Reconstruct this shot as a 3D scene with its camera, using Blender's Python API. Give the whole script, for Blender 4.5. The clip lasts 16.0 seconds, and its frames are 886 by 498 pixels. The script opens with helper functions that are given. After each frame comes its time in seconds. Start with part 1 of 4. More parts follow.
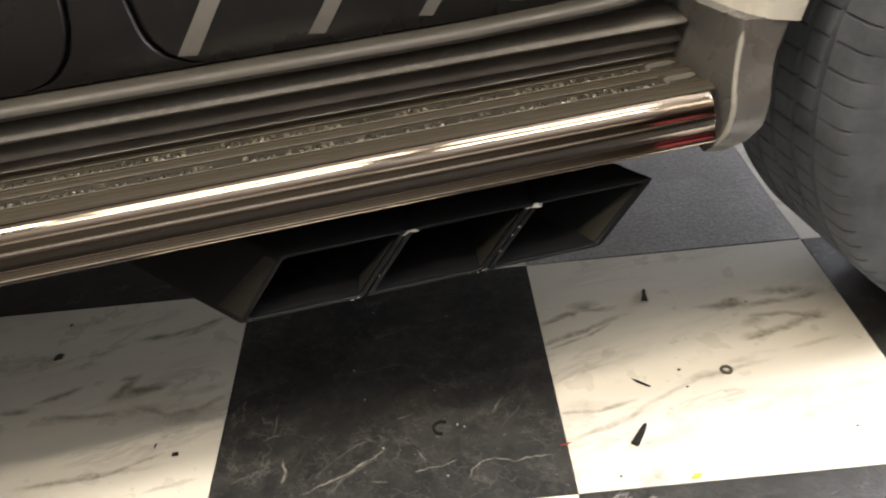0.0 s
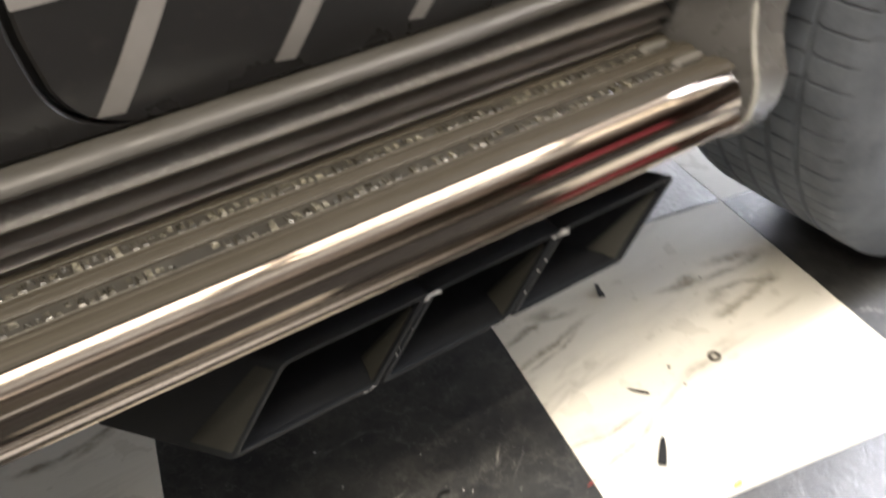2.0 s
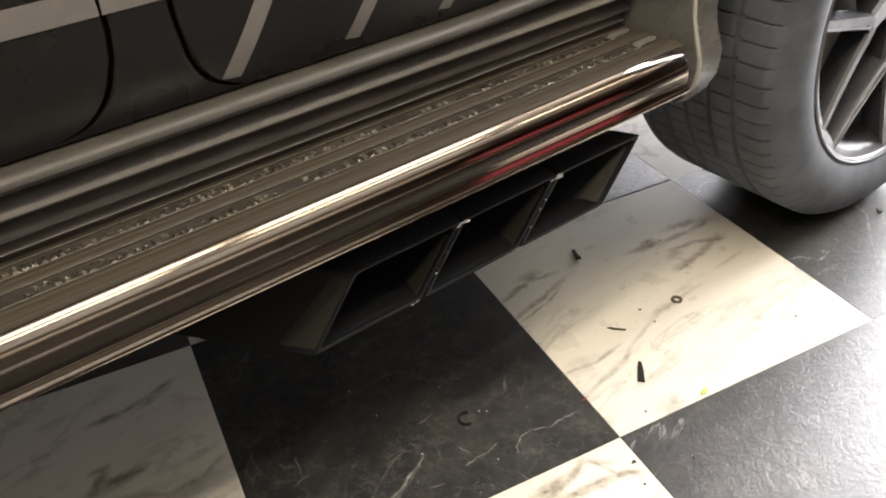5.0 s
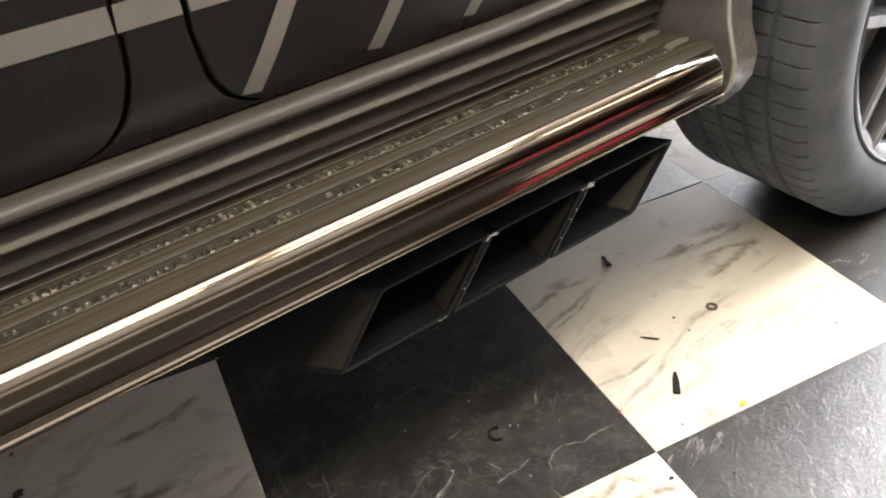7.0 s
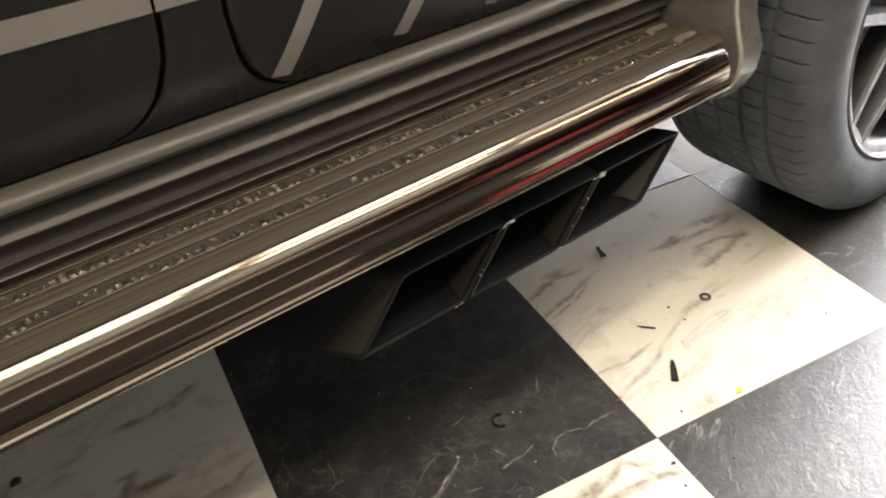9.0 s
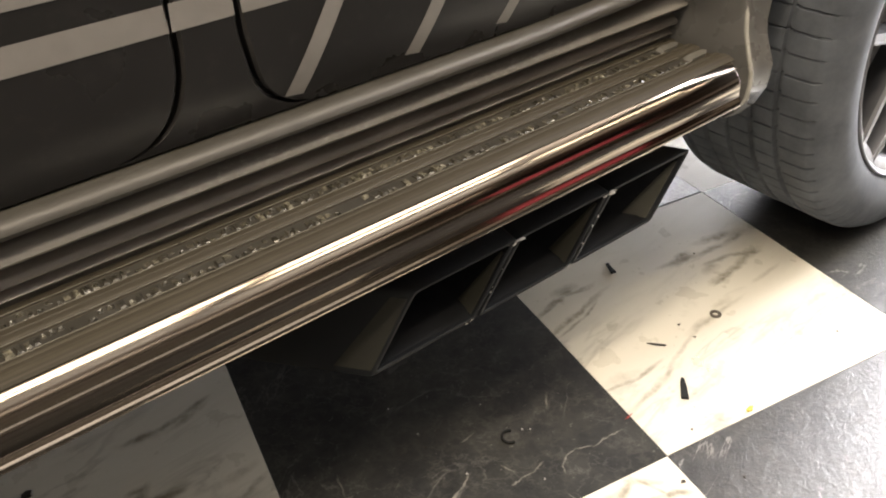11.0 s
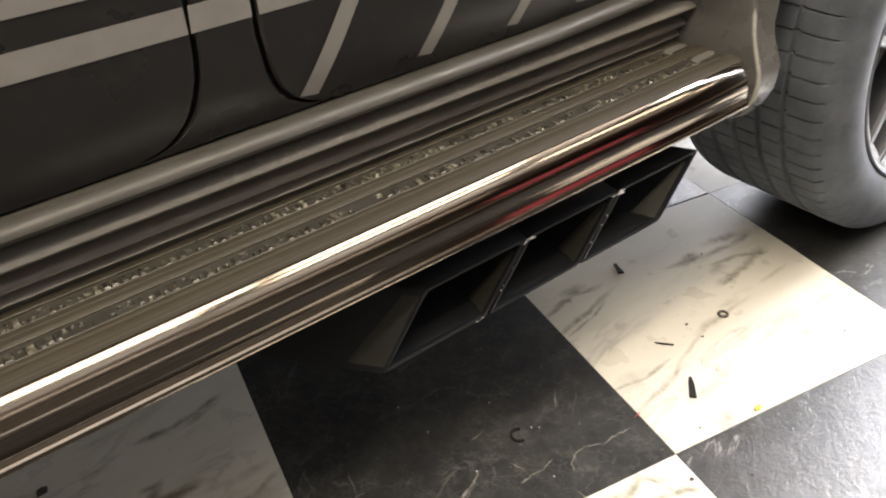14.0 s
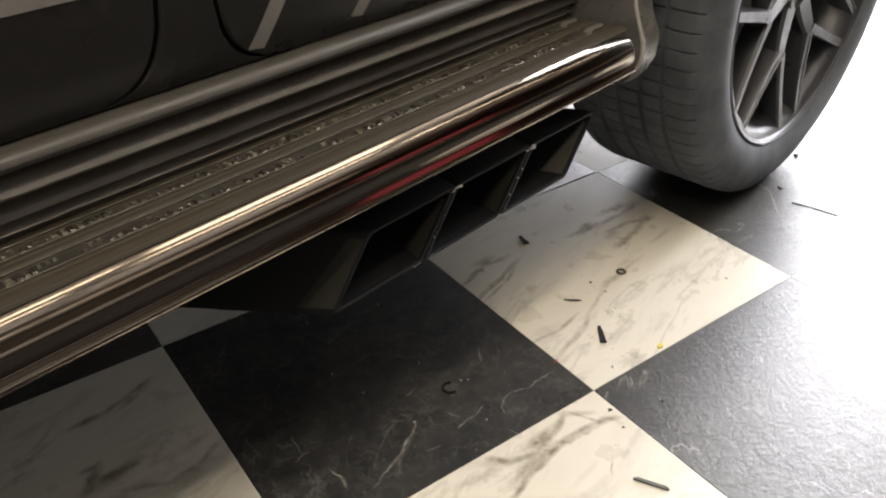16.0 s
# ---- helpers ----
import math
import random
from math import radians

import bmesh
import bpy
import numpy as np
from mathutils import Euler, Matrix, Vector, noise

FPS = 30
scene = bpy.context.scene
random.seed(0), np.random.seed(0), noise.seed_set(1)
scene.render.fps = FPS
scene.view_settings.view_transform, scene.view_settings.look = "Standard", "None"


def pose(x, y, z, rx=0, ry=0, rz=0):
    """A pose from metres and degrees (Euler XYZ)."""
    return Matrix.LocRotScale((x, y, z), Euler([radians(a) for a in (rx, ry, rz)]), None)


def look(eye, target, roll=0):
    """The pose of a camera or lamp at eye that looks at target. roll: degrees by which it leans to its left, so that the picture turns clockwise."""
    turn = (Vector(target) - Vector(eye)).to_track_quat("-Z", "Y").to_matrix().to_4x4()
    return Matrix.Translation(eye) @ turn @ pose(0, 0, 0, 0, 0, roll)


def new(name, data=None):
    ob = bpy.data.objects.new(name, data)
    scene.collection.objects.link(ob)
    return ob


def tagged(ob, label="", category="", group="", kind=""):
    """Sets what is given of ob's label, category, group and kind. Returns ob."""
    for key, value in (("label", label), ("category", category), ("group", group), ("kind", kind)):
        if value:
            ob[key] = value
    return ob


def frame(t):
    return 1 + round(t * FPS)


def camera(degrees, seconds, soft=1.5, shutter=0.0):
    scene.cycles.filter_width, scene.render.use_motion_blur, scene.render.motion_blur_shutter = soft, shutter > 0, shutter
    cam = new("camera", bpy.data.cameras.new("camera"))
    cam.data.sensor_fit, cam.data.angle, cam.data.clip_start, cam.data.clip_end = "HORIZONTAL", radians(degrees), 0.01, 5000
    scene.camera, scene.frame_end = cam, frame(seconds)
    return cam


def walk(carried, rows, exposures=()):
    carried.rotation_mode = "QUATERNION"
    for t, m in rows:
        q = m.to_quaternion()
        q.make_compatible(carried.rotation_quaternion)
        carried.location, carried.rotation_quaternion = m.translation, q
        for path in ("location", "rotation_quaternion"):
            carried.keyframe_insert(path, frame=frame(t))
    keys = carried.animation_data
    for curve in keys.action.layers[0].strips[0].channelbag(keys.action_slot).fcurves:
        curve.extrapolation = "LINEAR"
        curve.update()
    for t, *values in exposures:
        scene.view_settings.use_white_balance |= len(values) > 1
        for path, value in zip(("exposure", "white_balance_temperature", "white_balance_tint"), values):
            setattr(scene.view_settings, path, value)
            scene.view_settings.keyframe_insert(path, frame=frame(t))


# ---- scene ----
cam = camera(57.5, 16.0, soft=2.0, shutter=0.6)
PATH = [
    (0, (-0.129, -1.047, 0.808), (-0.135, 0.573, -0.365), -5.7),
    (0.5, (-0.149, -1.023, 0.795), (-0.175, 0.598, -0.376), -5.8),
    (1, (-0.168, -0.963, 0.812), (-0.139, 0.655, -0.364), -6.0),
    (1.2, (-0.173, -0.921, 0.822), (-0.128, 0.700, -0.349), -4.7),
    (1.5, (-0.198, -0.849, 0.812), (-0.078, 0.736, -0.402), -4.3),
    (1.7, (-0.255, -0.802, 0.792), (0.057, 0.728, -0.458), -3.7),
    (2, (-0.316, -0.82, 0.78), (0.202, 0.64, -0.486), -4.0),
    (2.2, (-0.332, -0.838, 0.758), (0.240, 0.587, -0.524), -5.5),
    (2.5, (-0.364, -0.879, 0.723), (0.263, 0.548, -0.53), -6.8),
    (2.7, (-0.387, -0.899, 0.719), (0.264, 0.540, -0.508), -7.3),
    (3, (-0.401, -0.925, 0.751), (0.262, 0.506, -0.479), -7.6),
    (3.5, (-0.447, -0.961, 0.789), (0.281, 0.438, -0.441), -3.9),
    (4, (-0.474, -0.978, 0.811), (0.231, 0.461, -0.386), -2.8),
    (4.2, (-0.475, -0.984, 0.819), (0.219, 0.466, -0.371), -2.7),
    (6.5, (-0.459, -0.957, 0.806), (0.158, 0.524, -0.388), -5.3),
    (7, (-0.461, -0.949, 0.813), (0.15, 0.539, -0.377), -5.7),
    (7.5, (-0.476, -0.93, 0.794), (0.203, 0.529, -0.393), -6.8),
    (8, (-0.512, -0.932, 0.804), (0.247, 0.453, -0.424), -4.9),
    (8.5, (-0.519, -0.932, 0.814), (0.216, 0.463, -0.418), -3.2),
    (9, (-0.515, -0.932, 0.814), (0.174, 0.505, -0.393), -3.2),
    (9.5, (-0.517, -0.926, 0.814), (0.151, 0.529, -0.384), -3.6),
    (12, (-0.516, -0.936, 0.824), (0.168, 0.533, -0.348), -3.2),
    (12.5, (-0.516, -0.933, 0.825), (0.153, 0.537, -0.355), -3.1),
    (13, (-0.518, -0.936, 0.824), (0.138, 0.535, -0.362), -3.2),
    (13.5, (-0.521, -0.935, 0.823), (0.133, 0.542, -0.357), -3.2),
    (14, (-0.527, -0.94, 0.822), (0.143, 0.535, -0.35), -3.6),
    (14.5, (-0.552, -0.968, 0.815), (0.206, 0.459, -0.364), -3.2),
    (15, (-0.594, -0.981, 0.815), (0.282, 0.355, -0.388), -1.6),
    (15.5, (-0.614, -0.982, 0.81), (0.321, 0.324, -0.382), -0.7),
    (16, (-0.636, -1.0, 0.787), (0.318, 0.36, -0.328), -1.0),
]
EXPOSURES = [(0, 0.72, 6350, 10), (0.5, 0.98, 6200, 10), (1, 1.03, 6050, 10), (1.5, 1.19, 6100, 10), (2, 1.19, 6050, 10), (2.5, 0.98, 6150, 10), (3.2, 0.66, 6300, 10), (4, 0.49, 6450, 10),
             (6.5, 0.62, 6500, 10), (7.5, 0.72, 6400, 10), (8.5, 0.49, 6500, 10), (9.5, 0.59, 6600, 10), (12.5, 0.78, 6500, 10), (14.4, 0.66, 6350, 10), (15.2, 0.18, 6400, 10), (16, -0.12, 6450, 10)]
walk(cam, [(t, look(eye, target, roll)) for t, eye, target, roll in PATH], EXPOSURES)

# ---- world, sun, lights, exposure ----
world = bpy.data.worlds.new("world")
world.use_nodes = True
scene.world = world
_sky = world.node_tree.nodes.new("ShaderNodeTexSky")
_sky.sky_type = 'NISHITA'
_sky.sun_disc = False
_sky.sun_elevation = radians(48)
_sky.sun_rotation = radians(80)
_bg = world.node_tree.nodes["Background"]
_bg.inputs["Strength"].default_value = 0.12
world.node_tree.links.new(_sky.outputs[0], _bg.inputs["Color"])

CAR_TURN = 10.8
CAR = pose(0, 0, 0, 0, 0, CAR_TURN)


def area_lamp(name, m, w, h, watts, colour):
    lamp = bpy.data.lights.new(name, 'AREA')
    lamp.shape, lamp.size, lamp.size_y, lamp.energy, lamp.color = 'RECTANGLE', w, h, watts, colour
    ob = new(name, lamp)
    ob.matrix_world = m
    return ob


CEIL = 3.0
# daylight through the shop's door behind the car, and the strip lamps along the car
area_lamp("door_daylight", look((2.72, 1.32, 1.47), (0.0, 1.32, 1.35)), 3.36, 2.86, 770, (0.985, 0.965, 1.0))
# strip lamps: along the car, across it, watts, length, width
STRIPS = [(-1.95, -0.94, 35, 1.25, 0.34), (-0.5, -0.86, 16.5, 1.25, 0.26), (0.9, -0.80, 16, 1.25, 0.26)]
# the lamp at -3.9 is added fill for the left sill
STRIPS += [(u, v, w, 1.25, 0.14) for u, v, w in ((-3.9, -1.36, 11), (-2.3, -1.36, 13), (-0.7, -1.34, 11), (0.9, -1.38, 11), (2.5, -1.74, 6), (4.1, -2.05, 5))]
STRIPS += [(u, v - 0.16 * max(0.0, u), w, 2.2, 0.40) for v, w in ((-1.85, 1.1), (-2.3, 0.8)) for u in (-1.1, 1.2, 3.5)]
# added out of view: far lamps that brighten the rocker ribs and left sill
STRIPS += [(-3.4, -2.0, 6, 2.2, 0.40), (-3.5, -3.3, 3, 2.2, 0.30), (-1.1, -3.4, 3.5, 2.2, 0.30), (1.2, -3.6, 3, 2.2, 0.30)]
for lu, lv, watts, long, wide in STRIPS:
    area_lamp("strip_lamp", CAR @ pose(lu, lv, CEIL - 0.135), long, wide, watts, (1.0, 0.84, 0.645))


# ---- materials ----
def mat(name, base=(0.5, 0.5, 0.5), rough=0.5, metal=0.0, spec=0.5):
    m = bpy.data.materials.new(name)
    m.use_nodes = True
    b = m.node_tree.nodes["Principled BSDF"]
    b.inputs["Base Color"].default_value = (*base, 1)
    b.inputs["Roughness"].default_value = rough
    b.inputs["Metallic"].default_value = metal
    b.inputs["Specular IOR Level"].default_value = spec
    return m


def node(m, kind, **values):
    n = m.node_tree.nodes.new(kind)
    for k, v in values.items():
        n.inputs[k.replace("_", " ")].default_value = v
    return n


def link(m, a, b):
    m.node_tree.links.new(a, b)


def bsdf(m):
    return m.node_tree.nodes["Principled BSDF"]


def coords(m, scale=(1, 1, 1), shift=False, turn=0.0):
    """Object coordinates, turned and stretched; with shift each object gets its own stretch of the pattern."""
    tc = m.node_tree.nodes.new("ShaderNodeTexCoord")
    rot = m.node_tree.nodes.new("ShaderNodeMapping")
    rot.inputs["Rotation"].default_value = (0, 0, radians(turn))
    mp = m.node_tree.nodes.new("ShaderNodeMapping")
    mp.inputs["Scale"].default_value = scale
    link(m, tc.outputs["Object"], rot.inputs["Vector"])
    link(m, rot.outputs[0], mp.inputs["Vector"])
    if shift:
        info = m.node_tree.nodes.new("ShaderNodeObjectInfo")
        mul = m.node_tree.nodes.new("ShaderNodeVectorMath")
        mul.operation = 'SCALE'
        mul.inputs[0].default_value = (13.7, 7.3, 3.1)
        link(m, info.outputs["Random"], mul.inputs["Scale"])
        link(m, mul.outputs[0], mp.inputs["Location"])
    return mp.outputs[0]


def noise_of(m, vec, scale, detail=4.0, rough=0.55, distort=0.0):
    n = node(m, "ShaderNodeTexNoise", Scale=scale, Detail=detail, Roughness=rough, Distortion=distort)
    link(m, vec, n.inputs["Vector"])
    return n.outputs["Fac"]


def ramp(m, fac, stops):
    r = m.node_tree.nodes.new("ShaderNodeValToRGB")
    e = r.color_ramp.elements
    while len(e) < len(stops):
        e.new(0.5)
    for el, (p, c) in zip(e, stops):
        el.position = p
        el.color = (*c, 1) if not isinstance(c, (int, float)) else (c, c, c, 1)
    link(m, fac, r.inputs[0])
    return r.outputs[0]


def mix(m, fac, a, b, mode='MIX'):
    x = m.node_tree.nodes.new("ShaderNodeMix")
    x.data_type, x.blend_type = 'RGBA', mode
    for sock, v in ((x.inputs[0], fac), (x.inputs[6], a), (x.inputs[7], b)):
        if isinstance(v, (int, float)):
            sock.default_value = v
        elif isinstance(v, tuple):
            sock.default_value = (*v, 1)
        else:
            link(m, v, sock)
    return x.outputs[2]


def bump(m, height, strength, distance=0.002):
    b = node(m, "ShaderNodeBump", Strength=strength, Distance=distance)
    link(m, height, b.inputs["Height"])
    link(m, b.outputs[0], bsdf(m).inputs["Normal"])


def math_node(m, op, a, b=0.0):
    n = m.node_tree.nodes.new("ShaderNodeMath")
    n.operation = op
    for s, v in zip(n.inputs, (a, b)):
        if isinstance(v, (int, float)):
            s.default_value = v
        else:
            link(m, v, s)
    return n.outputs[0]


def satin_paint():
    m = mat("satin_black_paint", (0.013, 0.0125, 0.0122), 0.3, 0.0, 0.30)
    c = coords(m)
    link(m, ramp(m, noise_of(m, c, 9, 5), [(0.3, 0.25), (0.75, 0.34)]), bsdf(m).inputs["Roughness"])
    link(m, mix(m, ramp(m, noise_of(m, c, 60, 6), [(0.55, 0.0), (0.8, 1.0)]), (0.013, 0.0125, 0.0122), (0.021, 0.020, 0.019)), bsdf(m).inputs["Base Color"])
    bump(m, noise_of(m, c, 700, 2), 0.04, 0.0005)
    return m


def decal():
    m = mat("silver_vinyl", (0.30, 0.285, 0.265), 0.42, 0.35)
    c = coords(m)
    link(m, mix(m, noise_of(m, c, 45, 5), (0.180, 0.170, 0.158), (0.240, 0.228, 0.213)), bsdf(m).inputs["Base Color"])
    return m


def plastic(name, base, rough=0.55, dust=0.5):
    m = mat(name, base, rough)
    c = coords(m)
    lighter = tuple(min(1, x * (1.1 + dust) + 0.002) for x in base)
    link(m, mix(m, ramp(m, noise_of(m, c, 14, 7, 0.65), [(0.42, 0.0), (0.72, 1.0)]), base, lighter), bsdf(m).inputs["Base Color"])
    link(m, ramp(m, noise_of(m, c, 30, 4), [(0.3, rough - 0.1), (0.7, rough + 0.12)]), bsdf(m).inputs["Roughness"])
    bump(m, noise_of(m, c, 900, 2), 0.12, 0.0004)
    return m


def chrome():
    m = mat("polished_steel", (0.34, 0.32, 0.28), 0.09, 1.0)
    link(m, ramp(m, noise_of(m, coords(m, (3, 25, 25)), 1.0, 5), [(0.35, 0.075), (0.75, 0.135)]), bsdf(m).inputs["Roughness"])
    # long light and dark bands along the tube: reflected streaks put into the colour
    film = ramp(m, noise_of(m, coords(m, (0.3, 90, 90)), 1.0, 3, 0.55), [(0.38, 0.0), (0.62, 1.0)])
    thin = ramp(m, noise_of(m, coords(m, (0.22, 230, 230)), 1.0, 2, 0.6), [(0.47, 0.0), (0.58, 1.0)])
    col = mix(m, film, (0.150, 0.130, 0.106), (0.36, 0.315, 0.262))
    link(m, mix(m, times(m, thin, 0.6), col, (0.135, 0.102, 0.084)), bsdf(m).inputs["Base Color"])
    long = noise_of(m, coords(m, (0.4, 110, 110)), 1.0, 2)
    wave = noise_of(m, coords(m, (5.0, 22, 22)), 1.0, 2)
    brush = noise_of(m, coords(m, (0.5, 330, 330)), 1.0, 2)
    relief = math_node(m, 'ADD', long, math_node(m, 'MULTIPLY', brush, 0.55))
    bump(m, math_node(m, 'ADD', relief, math_node(m, 'MULTIPLY', wave, 1.6)), 0.11, 0.0012)
    return m


def tread_metal():
    m = mat("brown_grey_tread", (0.085, 0.075, 0.06), 0.55, 0.0, 0.18)
    c = coords(m, (0.8, 320, 320))
    lines = ramp(m, noise_of(m, c, 1.0, 4, 0.65), [(0.36, 0.0), (0.64, 1.0)])
    link(m, mix(m, lines, (0.023, 0.0196, 0.0136), (0.045, 0.0390, 0.0275)), bsdf(m).inputs["Base Color"])
    link(m, ramp(m, noise_of(m, coords(m, (10, 60, 60)), 1.0, 4), [(0.3, 0.50), (0.7, 0.68)]), bsdf(m).inputs["Roughness"])
    return m


def stud_rubber(name, low, high):
    m = mat(name, low, 0.35, 0.0)
    c = coords(m, (1, 1, 1), True)
    link(m, mix(m, ramp(m, noise_of(m, c, 130, 3), [(0.44, 0.0), (0.62, 1.0)]), low, high), bsdf(m).inputs["Base Color"])
    link(m, ramp(m, noise_of(m, c, 90, 3), [(0.35, 0.16), (0.7, 0.5)]), bsdf(m).inputs["Roughness"])
    return m


def rocker_plastic():
    """Dark ribbed plastic; the proud rib is scuffed pale along its crest."""
    m = mat("grey_ribbed_plastic", (0.06, 0.057, 0.055), 0.38)
    c = coords(m)
    col = mix(m, ramp(m, noise_of(m, c, 14, 7, 0.65), [(0.42, 0.0), (0.72, 1.0)]), (0.098, 0.087, 0.074), (0.135, 0.121, 0.103))
    tc = m.node_tree.nodes.new("ShaderNodeTexCoord")
    xyz = m.node_tree.nodes.new("ShaderNodeSeparateXYZ")
    link(m, tc.outputs["Object"], xyz.inputs[0])
    crest = ramp(m, math_node(m, 'MULTIPLY', math_node(m, 'SUBTRACT', xyz.outputs["Z"], 0.465), 40.0), [(0.25, 0.0), (0.40, 1.0), (0.70, 1.0), (0.82, 0.0)])
    specks = ramp(m, noise_of(m, coords(m, (120, 260, 260)), 1.0, 4, 0.6), [(0.50, 0.0), (0.70, 1.0)])
    gate = ramp(m, noise_of(m, coords(m, (4, 4, 4)), 1.0, 3), [(0.40, 0.15), (0.60, 1.0)])
    col = mix(m, math_node(m, 'MULTIPLY', crest, 0.55), col, (0.15, 0.145, 0.13))
    col = mix(m, times(m, crest, specks, gate, 0.6), col, (0.27, 0.265, 0.245))
    link(m, col, bsdf(m).inputs["Base Color"])
    link(m, ramp(m, noise_of(m, c, 30, 4), [(0.3, 0.30), (0.7, 0.46)]), bsdf(m).inputs["Roughness"])
    bump(m, noise_of(m, c, 900, 2), 0.12, 0.0004)
    return m


def exhaust_black(name="black_coated_steel", base=(0.0075, 0.0087, 0.0105)):
    m = mat(name, base, 0.46, 0.2, 0.17)
    c = coords(m)
    link(m, ramp(m, noise_of(m, c, 25, 6), [(0.3, 0.40), (0.7, 0.50)]), bsdf(m).inputs["Roughness"])
    link(m, mix(m, ramp(m, noise_of(m, c, 300, 3), [(0.68, 0.0), (0.76, 1.0)]), base, tuple(2.2 * x for x in base)), bsdf(m).inputs["Base Color"])
    bump(m, noise_of(m, c, 500, 2), 0.08, 0.0004)
    return m


def tyre_rubber():
    m = mat("dusty_hazed_rubber", (0.04, 0.04, 0.041), 0.78)
    c = coords(m)
    # mottled dust, with the base lifted to blue-grey for haze over the wheel
    link(m, mix(m, ramp(m, noise_of(m, c, 12, 7, 0.7), [(0.35, 0.0), (0.75, 1.0)]), (0.049, 0.056, 0.067), (0.106, 0.118, 0.137)), bsdf(m).inputs["Base Color"])
    bump(m, noise_of(m, c, 250, 4), 0.15, 0.0006)
    return m


def alloy(name, base, rough, metal):
    m = mat(name, base, rough, metal)
    c = coords(m)
    link(m, mix(m, noise_of(m, c, 30, 5), tuple(x * 0.8 for x in base), tuple(min(1, x * 1.15) for x in base)), bsdf(m).inputs["Base Color"])
    link(m, ramp(m, noise_of(m, c, 40, 4), [(0.3, rough - 0.08), (0.7, rough + 0.12)]), bsdf(m).inputs["Roughness"])
    return m


def veins(m, vec, scale, width, detail=6.0, distort=1.6):
    """Thin branching lines: where a warped noise passes its middle."""
    n = noise_of(m, vec, scale, detail, 0.6, distort)
    d = math_node(m, 'ABSOLUTE', math_node(m, 'SUBTRACT', n, 0.5))
    return ramp(m, d, [(0.0, 1.0), (width, 0.0)])


def cracks(m, vec, scale, width, warp):
    """Jagged forking lines: the borders of warped cells."""
    n = node(m, "ShaderNodeTexNoise", Scale=scale * 1.3, Detail=6.0, Roughness=0.65)
    link(m, vec, n.inputs["Vector"])
    off = m.node_tree.nodes.new("ShaderNodeVectorMath")
    off.operation = 'MULTIPLY_ADD'
    link(m, n.outputs["Color"], off.inputs[0])
    off.inputs[1].default_value = (warp, warp, warp)
    link(m, vec, off.inputs[2])
    v = node(m, "ShaderNodeTexVoronoi", Scale=scale)
    v.feature = 'DISTANCE_TO_EDGE'
    link(m, off.outputs[0], v.inputs["Vector"])
    return ramp(m, v.outputs["Distance"], [(0.0, 1.0), (width, 0.0)])


def times(m, *values):
    out = values[0]
    for v in values[1:]:
        out = math_node(m, 'MULTIPLY', out, v)
    return out


def smear_mask(m, spots, ragged=0.026, grain=26.0):
    """Soft drawn-out marks: (x, y, turn, half length, half width, strength), with ragged edges."""
    tc = m.node_tree.nodes.new("ShaderNodeTexCoord")
    n = node(m, "ShaderNodeTexNoise", Scale=grain, Detail=7.0, Roughness=0.68)
    link(m, tc.outputs["Object"], n.inputs["Vector"])
    off = m.node_tree.nodes.new("ShaderNodeVectorMath")
    off.operation = 'MULTIPLY_ADD'
    link(m, n.outputs["Color"], off.inputs[0])
    off.inputs[1].default_value = (ragged, ragged, 0.0)
    link(m, tc.outputs["Object"], off.inputs[2])
    patch = ramp(m, noise_of(m, tc.outputs["Object"], 60, 6, 0.7), [(0.30, 0.30), (0.62, 1.0)])
    total = None
    for x, y, turn, hl, hw, k in spots:
        mp = m.node_tree.nodes.new("ShaderNodeMapping")
        mp.vector_type = 'TEXTURE'
        mp.inputs["Location"].default_value = (x + ragged / 2, y + ragged / 2, 0)
        mp.inputs["Rotation"].default_value = (0, 0, radians(turn))
        mp.inputs["Scale"].default_value = (hl * 1.15, hw * 1.1, 1000)
        link(m, off.outputs[0], mp.inputs["Vector"])
        ln = m.node_tree.nodes.new("ShaderNodeVectorMath")
        ln.operation = 'LENGTH'
        link(m, mp.outputs[0], ln.inputs[0])
        one = math_node(m, 'MULTIPLY', ramp(m, ln.outputs["Value"], [(0.25, 1.0), (1.1, 0.0)]), min(1.0, k * 1.15))
        total = one if total is None else math_node(m, 'MAXIMUM', total, one)
    return math_node(m, 'MULTIPLY', total, patch)


def along(paths):
    """Short overlapping marks along each path: (half width, strength, x, y, x, y, ...)."""
    out = []
    for hw, k, *xy in paths:
        pts = list(zip(xy[::2], xy[1::2]))
        for (x0, y0), (x1, y1) in zip(pts, pts[1:]):
            out.append(((x0 + x1) / 2, (y0 + y1) / 2, math.degrees(math.atan2(y1 - y0, x1 - x0)), 0.62 * math.hypot(x1 - x0, y1 - y0) + hw, hw, k))
    return out


